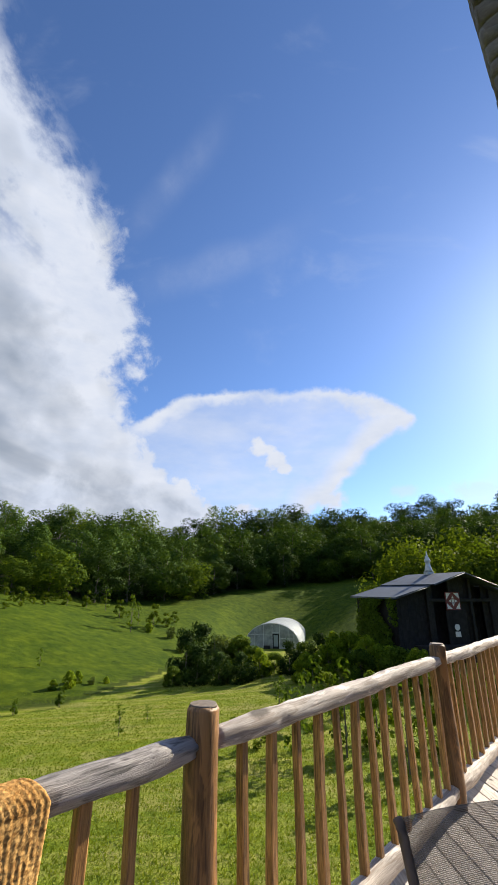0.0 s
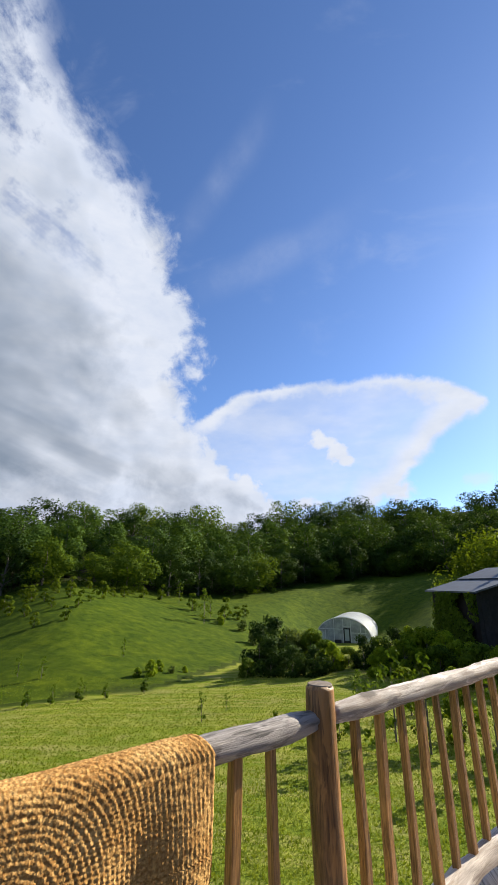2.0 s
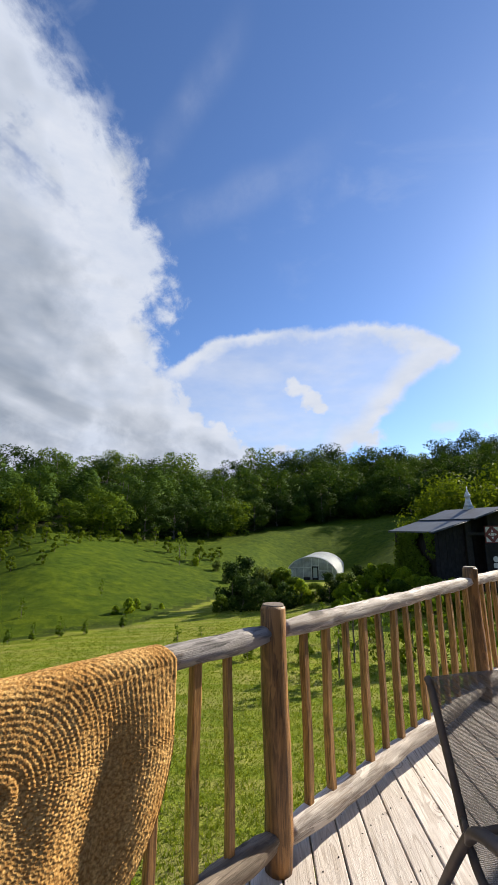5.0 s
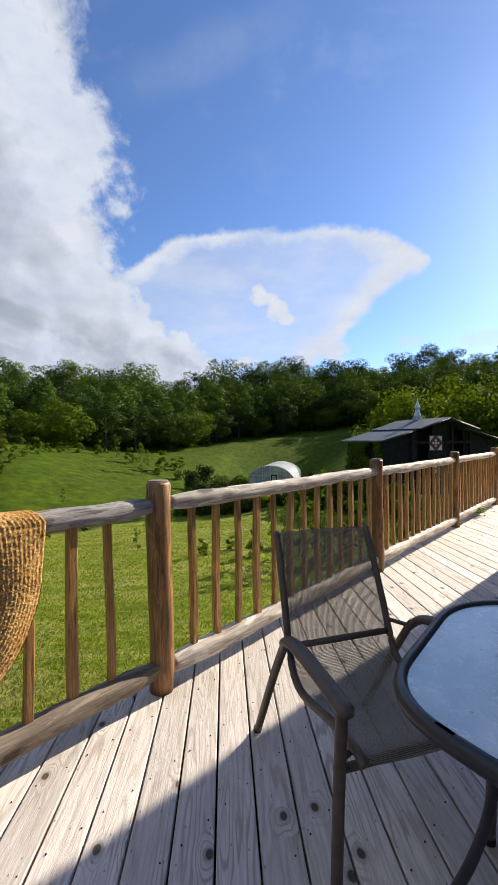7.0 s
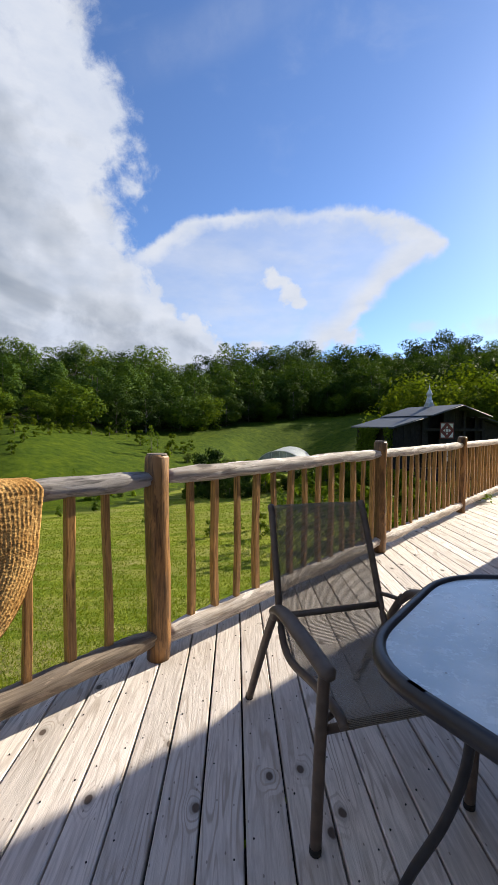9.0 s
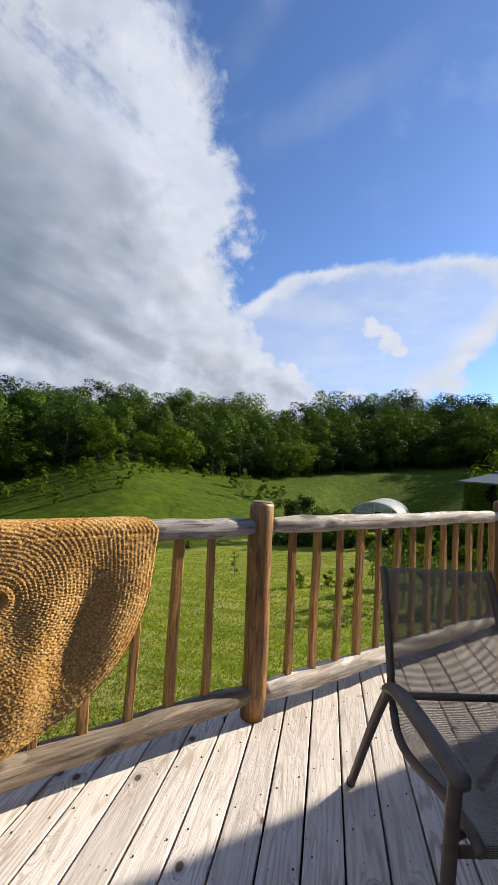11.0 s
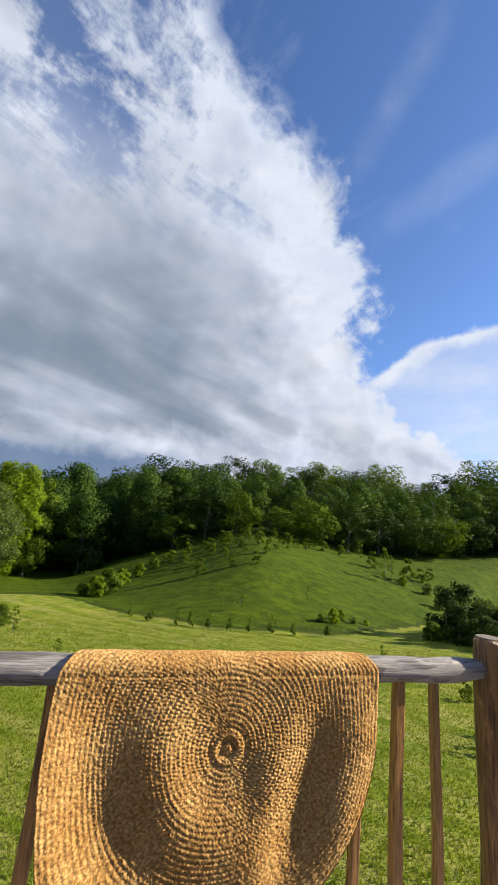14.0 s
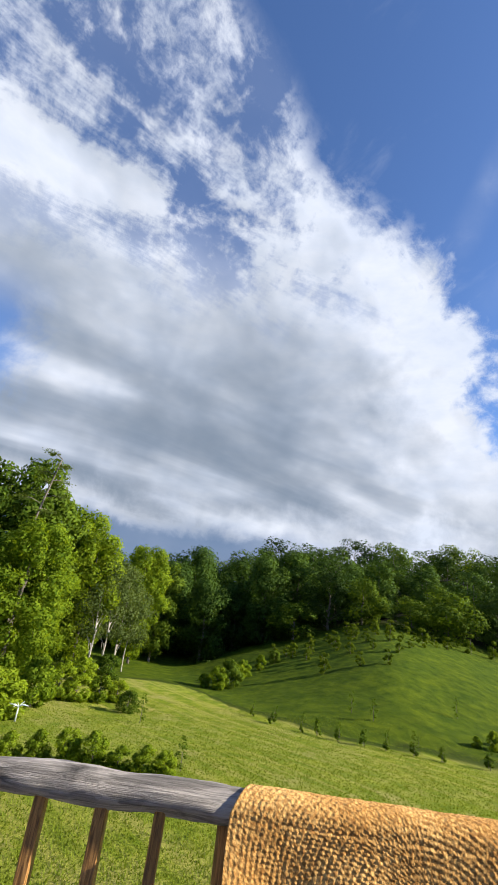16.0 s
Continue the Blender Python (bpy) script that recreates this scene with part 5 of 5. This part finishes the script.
def build_orchard():
    rng = random.Random(21)
    small = tree_kind("sapling", "small young orchard tree on the grassy hill", "sapling", 71, 2.1, 1.75, 700, 0.10, M_LEAF_WARM, M_BARK, 0.10, 1.0, 18, 0.016, 0.12)
    tuft = tree_kind("shrub", "small green tuft of weeds round a young tree's stake", "shrub", 73, 0.62, 0.5, 220, 0.05, M_LEAF, M_BARK, 0.02, 1.3, 9, 0.02, 0.12)
    thin = tree_kind("sapling", "thin young tree with few leaves on the grass", "sapling", 72, 2.4, 1.1, 220, 0.08, M_LEAF, M_BARK, 0.2, 1.0, 12, 0.014)
    spots = []
    for row, r in enumerate((61.0, 58.5, 56.0, 53.0, 49.5, 45.5)):
        az = 27.0 + row * 1.3
        while az < 47 - row * 0.8:
            spots.append((az, r - 0.12 * max(0, az - 36) * 4 + rng.uniform(-0.8, 0.8), small, rng.uniform(0.42, 0.82)))
            az += rng.uniform(1.2, 2.5) + row * 0.35
    spots += [(20.2, 66, thin, 1.1), (22.4, 67, small, 0.9), (24.6, 64, small, 1.0), (17.0, 56, thin, 1.5), (18.5, 63, small, 1.0), (14.4, 60, small, 1.2), (12.8, 63, small, 0.9), (16.2, 61, thin, 1.2), (11.8, 66, small, 0.8), (30.5, 30.5, thin, 0.3), (26.5, 38, thin, 0.5), (35.2, 33, thin, 0.55), (37.6, 34, thin, 0.5)]
    # stakes of young trees along the mown edge
    for az in (23.8, 28.2, 31.0, 33.8, 36.2, 39.0, 41.4, 43.2, 46.4, 49.0):
        foot = slope_at(az)[0]
        spots.append((az, foot - 0.8 + rng.uniform(-0.4, 0.4), thin, rng.uniform(0.34, 0.5)))
        spots.append((az + 0.15, foot - 1.1 + rng.uniform(-0.4, 0.4), tuft, rng.uniform(0.7, 1.25)))
    spots += [(17.2, 20, thin, 0.42), (57.0, 16.5, thin, 0.45), (62, 25, thin, 0.5), (14.2, 22, thin, 0.35), (8.4, 17.5, small, 0.35), (4.4, 18.5, small, 0.32), (1.2, 17.0, small, 0.45), (-3.0, 15, thin, 0.9), (-5.0, 17, thin, 1.1), (-8.5, 16, thin, 1.0), (-12.0, 17.5, small, 0.9), (-7.0, 20.5, small, 0.9), (-1.0, 20.0, thin, 0.7), (-15.0, 15.0, thin, 1.1), (-18.5, 17.5, small, 1.0)]
    for az, r, kind, s in spots:
        kind(at_polar(az, r, -0.05), s, rng.uniform(0, 6.28), rng.uniform(0.9, 1.2), group="young trees")


def build_grass():
    """Blades on the near lawn."""
    rng = np.random.default_rng(3)
    n = 190000
    az = rng.uniform(-34, 86, n)
    r = 3.2 + 30 * rng.uniform(0, 1, n) ** 1.7
    verts, faces = [], []
    count = 0
    for a, d in zip(az, r):
        x, y = HERE.x - math.sin(radians(a)) * d, HERE.y + math.cos(radians(a)) * d
        if (Vector((x, y)) - POST_1).dot(INWARD) > -0.35:
            continue
        z = ground_height(x, y)
        h = rng.uniform(0.03, 0.085) * (1 - d * 0.018)
        t = rng.uniform(0, 6.28)
        w = 0.006 + 0.0013 * d
        lx, ly = rng.normal(0, 0.035, 2)
        cx, cy = math.cos(t) * w, math.sin(t) * w
        verts += [(x - cx, y - cy, z - 0.01), (x + cx, y + cy, z - 0.01), (x + lx, y + ly, z + h)]
        faces.append((count, count + 1, count + 2))
        count += 3
    me = bpy.data.meshes.new("grass")
    me.from_pydata(verts, [], faces)
    ob = mesh_part("grass", me, M_BLADE)
    tagged(ob, "short green lawn grass blades", "grass", kind="stuff")


def build_deck_vine():
    """A sprig of climber that has crept in under the railing."""
    vine = thing("vine", "yellow-green vine sprig creeping over the deck boards", "vine")
    g = np.random.default_rng(17)
    a, b = Vector((3.73, 7.92, 0.02)), Vector((4.05, 8.08, 0.03))
    pts = curve_through([a, a.lerp(b, 0.3) + Vector((0.05, 0.03, 0.03)), a.lerp(b, 0.7) + Vector((-0.04, 0.02, 0.02)), b], 16)
    part("stem", sweep(pts, 0.006, 5), M_BARK, vine)
    c = np.repeat(np.array([tuple(p) for p in pts]), 7, axis=0) + g.normal(size=(7 * len(pts), 3)) * np.array([0.07, 0.07, 0.02]) + np.array([0, 0, 0.05])
    v, f = leaf_cards(c, np.tile([0, 0, 1.0], (len(c), 1)), 0.032, g)
    me = bpy.data.meshes.new("leaves")
    me.from_pydata(v.tolist(), [], f.tolist())
    mesh_part("leaves", me, M_LEAF_LIGHT, vine)


def build_yard_ornament():
    """A short post with pale arms spreading from its head."""
    stand = thing("yard_ornament", "pale grey yard ornament with spreading arms beside the shrubs", "ornament")
    foot = at_polar(75.2, 23.1, -0.05)
    part("post", sweep([foot, foot + Vector((0, 0, 0.62))], [0.04, 0.03], 8), M_TIN_PALE, stand)
    for i in range(8):
        a = i * math.pi / 4
        out = Vector((math.cos(a), math.sin(a), 0))
        head = foot + Vector((0, 0, 0.60))
        part("arm", sweep([head, head + out * 0.20 + Vector((0, 0, 0.10)), head + out * 0.42 + Vector((0, 0, 0.16 - 0.07 * (i % 3)))], [0.020, 0.016, 0.008], 6), M_TIN_PALE, stand)


build_woods()
build_yard_ornament()
build_deck_vine()
build_near_trees()
build_shrubs()
build_orchard()
build_grass()

# ---- barn ----


def slab(points, thick, mat, name, parent, label=""):
    """A sheet with thickness from a flat outline."""
    bm = bmesh.new()
    p = [Vector(q) for q in points]
    nrm = (p[1] - p[0]).cross(p[2] - p[0]).normalized()
    a = [bm.verts.new(q) for q in p]
    b = [bm.verts.new(q - nrm * thick) for q in p]
    bm.faces.new(a)
    bm.faces.new(b[::-1])
    m = len(p)
    for i in range(m):
        bm.faces.new((a[i], b[i], b[(i + 1) % m], a[(i + 1) % m]))
    bmesh.ops.recalc_face_normals(bm, faces=bm.faces)
    return part(name, bm, mat, parent, label)


def build_barn():
    """Local axes: x across the gable front to the right, y away from the front, z up."""
    barn = thing("barn", "old dark board barn with a tin roof and roof cupola", "barn")
    way = Vector((-0.30, 0.954)).normalized()
    side = Vector((way.y, -way.x))
    o = Vector((13.15, 31.67))
    z0 = -2.65
    barn.matrix_basis = Matrix(((side.x, way.x, 0, o.x), (side.y, way.y, 0, o.y), (0, 0, 1, z0), (0, 0, 0, 1)))
    length, half, core, eave, knee, ridge = 6.0, 5.2, 2.5, 3.72, 4.55, 5.35
    # walls of upright boards
    rng = random.Random(2)

    def boards(x0, y0, x1, y1, top_at, gap=(), low=0.0):
        p, q = Vector((x0, y0)), Vector((x1, y1))
        d = (q - p)
        n = max(2, int(d.length / 0.28))
        turn = Matrix.Rotation(math.atan2(d.y, d.x), 3, "Z")
        for i in range(n):
            f = (i + 0.5) / n
            m = p + d * f
            if any(a < f < b for a, b in gap):
                continue
            t = top_at(m.x)
            lo = low - (0.5 if low == 0 else 0) + rng.uniform(0, 0.06)
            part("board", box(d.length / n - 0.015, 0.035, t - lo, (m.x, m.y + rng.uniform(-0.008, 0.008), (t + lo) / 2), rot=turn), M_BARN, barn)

    def roof_z(x):
        x = abs(x)
        return ridge - (ridge - knee) * x / core if x < core else knee - 0.12 - (knee - 0.12 - eave) * (x - core) / (half - core)
    boards(-half + 0.4, 0.6, half - 0.4, 0.6, lambda x: roof_z(x) - 0.12, gap=((0.30, 0.45), (0.62, 0.72)))
    boards(-half + 0.4, length - 0.3, half - 0.4, length - 0.3, lambda x: roof_z(x) - 0.12)
    boards(-half + 0.4, 0.6, -half + 0.4, length - 0.3, lambda x: eave - 0.1)
    boards(half - 0.4, 0.6, half - 0.4, length - 0.3, lambda x: eave - 0.1)
    boards(-core, 1.4, core, 1.4, lambda x: roof_z(x) - 0.12)
    for i, x in enumerate((-2.5, -0.75, 0.9, 2.5)):
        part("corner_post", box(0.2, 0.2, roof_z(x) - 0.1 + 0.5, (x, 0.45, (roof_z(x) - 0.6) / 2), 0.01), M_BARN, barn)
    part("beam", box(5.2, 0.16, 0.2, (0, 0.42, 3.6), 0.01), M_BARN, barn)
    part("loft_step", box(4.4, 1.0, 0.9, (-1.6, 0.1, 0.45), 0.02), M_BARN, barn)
    # roof: two steep middle slopes and two lower wings
    for s in (-1, 1):
        slab([(0, -0.5, ridge), (s * core, -0.5, knee), (s * core, length, knee), (0, length, ridge)], 0.06, M_TIN, "roof", barn, "blue-grey tin roof")
        slab([(s * (core - 0.1), 0.0, knee - 0.06), (s * half, 0.0, eave), (s * half, length, eave), (s * (core - 0.1), length, knee - 0.06)], 0.06, M_TIN, "roof", barn, "blue-grey tin roof")
        for i in range(10):
            y = -0.45 + i * (length + 0.4) / 9
            part("roof_seam", sweep([(s * 0.02, y, ridge + 0.02), (s * core, y, knee + 0.02)], 0.022, 5), M_TIN, barn)
            if i:
                part("roof_seam", sweep([(s * core, y, knee - 0.05), (s * half, y, eave + 0.015)], 0.022, 5), M_TIN, barn)
        part("fascia", sweep([(s * 0.0, -0.5, ridge - 0.02), (s * core, -0.5, knee - 0.02)], 0.035, 4), M_TIN, barn)
        part("fascia", sweep([(s * core, 0.0, knee - 0.1), (s * half, 0.0, eave - 0.03), (s * half, length, eave - 0.03)], 0.030, 4), M_TIN, barn)
    cup = part("cupola", box(0.55, 0.55, 0.30, (0.0, 3.2, ridge + 0.05), 0.02), M_TIN_PALE, barn, "pale metal roof ventilator with a pointed cap")
    prof = [(0.32, 0.18), (0.26, 0.35), (0.17, 0.62), (0.16, 0.78), (0.24, 0.84), (0.20, 0.95), (0.07, 1.18), (0.04, 1.32), (0.012, 1.52)]
    part("vent_cap", sweep([(0, 3.2, ridge + 1.15 * z) for r, z in prof], [r for r, z in prof], 12), M_TIN_PALE, cup)
    # painted quilt square and a shaped board on the front
    sign = part("quilt_square", box(1.15, 0.05, 1.15, (-0.6, 0.36, 3.55), 0.01), M_RED, barn, "square board painted with a red and white quilt block")
    for a in range(4):
        turn = Matrix.Rotation(a * math.pi / 2, 3, "Y")
        bm = bmesh.new()
        for tri in (((0.10, 0.50), (0.50, 0.50), (0.50, 0.14)), ((-0.10, 0.16), (0.10, 0.16), (0.0, 0.34))):
            vs = [bm.verts.new(turn @ Vector((x, -0.006, z))) for x, z in tri]
            bm.faces.new(vs)
            back = [bm.verts.new(turn @ Vector((x, 0.01, z))) for x, z in tri]
            bm.faces.new(back[::-1])
            for i in range(3):
                bm.faces.new((vs[i], back[i], back[(i + 1) % 3], vs[(i + 1) % 3]))
        bmesh.ops.recalc_face_normals(bm, faces=bm.faces)
        bmesh.ops.translate(bm, vec=(-0.6, 0.332, 3.55), verts=bm.verts)
        part("quilt_patch", bm, M_WHITE, sign)
    part("quilt_centre", box(0.2, 0.02, 0.2, (-0.6, 0.33, 3.55), rot=Matrix.Rotation(0, 3, "Y")), M_WHITE, sign)
    panel = part("front_panel", box(1.5, 0.06, 2.4, (-0.5, 0.38, 1.75), 0.01), M_BARN, barn, "grey board panel with a pale emblem")
    part("emblem", sweep([(-0.55, 0.345, 1.92), (-0.55, 0.325, 1.92)], 0.2, 12), M_WHITE, panel)
    part("emblem", box(0.42, 0.02, 0.32, (-0.55, 0.335, 1.5), 0.008), M_WHITE, panel)
    # creeper on the left wall
    g = np.random.default_rng(13)
    n = 5200
    y, z = g.uniform(0.3, length, n), g.uniform(0, 1, n) ** 0.7 * 3.7
    keep = np.array([noise.noise(Vector((a * 0.6, b * 0.5, 2))) > -0.15 for a, b in zip(y, z)])
    x = -half + 0.25 - g.uniform(0, 0.4, n)
    c = np.stack([x, y, z], 1)[keep]
    v, f = leaf_cards(c, np.tile([-1.0, 0, 0.2], (len(c), 1)), 0.11, g)
    me = bpy.data.meshes.new("creeper")
    me.from_pydata(v.tolist(), [], f.tolist())
    ob = mesh_part("creeper", me, M_LEAF)
    ob.matrix_basis = barn.matrix_basis.copy()
    tagged(ob, "green creeper climbing the barn's side wall", "vine")


build_barn()

# ---- hoop greenhouse ----


def build_hoop_house():
    """Local x across the front, y away from it."""
    place = at_polar(-0.35, 68)
    hoop = thing("hoop_greenhouse", "white plastic hoop greenhouse with a framed end wall", "greenhouse")
    face = radians(-9)
    hoop.matrix_basis = Matrix.Translation(place + Vector((0, 0, -0.15))) @ Matrix.Rotation(face, 4, "Z")
    half, rise, length = 4.1, 3.55, 14.0
    arc = [(half * math.cos(a), rise * math.sin(a) ** 0.85) for a in np.linspace(0.0, math.pi, 33)]
    bm = bmesh.new()
    rows = []
    for i in range(9):
        y = -0.25 + (length + 0.25) * i / 8
        rows.append([bm.verts.new((x, y, z)) for x, z in arc])
    for a, b in zip(rows, rows[1:]):
        for j in range(32):
            bm.faces.new((a[j], a[j + 1], b[j + 1], b[j])).smooth = True
    cover = part("cover", bm, M_FILM, hoop, "milky white plastic film")
    solid = cover.modifiers.new("thick", "SOLIDIFY")
    solid.thickness = 0.02
    for y in (0.0, length):
        bm = bmesh.new()
        bm.faces.new([bm.verts.new((x * 0.985, y, z * 0.985)) for x, z in arc])
        bmesh.ops.solidify(bm, geom=bm.faces[:], thickness=0.02)
        part("end_wall", bm, M_FILM_END, hoop, "clear film end wall")
    part("end_hoop", sweep([(x, -0.06, z) for x, z in arc], 0.06, 6), M_WHITE, hoop)

    def roof_at(x):
        return max(z for px, z in arc if abs(px - x) < 0.35)
    for x in (-2.6, -1.3, 0.0, 1.1, 2.5, 3.2):
        h = roof_at(x) * 0.96
        part("stud", box(0.07, 0.06, h, (x, -0.05, h / 2)), M_TIN_PALE, hoop)
    for x0, x1, z in ((-3.5, 0.0, 1.95), (1.1, 3.4, 1.5), (0.0, 1.1, 2.3)):
        part("girt", box(x1 - x0, 0.06, 0.07, ((x0 + x1) / 2, -0.05, z)), M_TIN_PALE, hoop)
    door = part("door", box(0.98, 0.06, 2.05, (0.55, -0.08, 1.1), 0.01), M_BLACK, hoop, "black framed door with a pane")
    part("pane", box(0.62, 0.02, 1.5, (0.55, -0.115, 1.2)), M_PANE, door)
    part("base_box", box(0.9, 0.6, 0.55, (-0.7, -0.6, 0.3), 0.03), M_BLACK, hoop)


build_hoop_house()
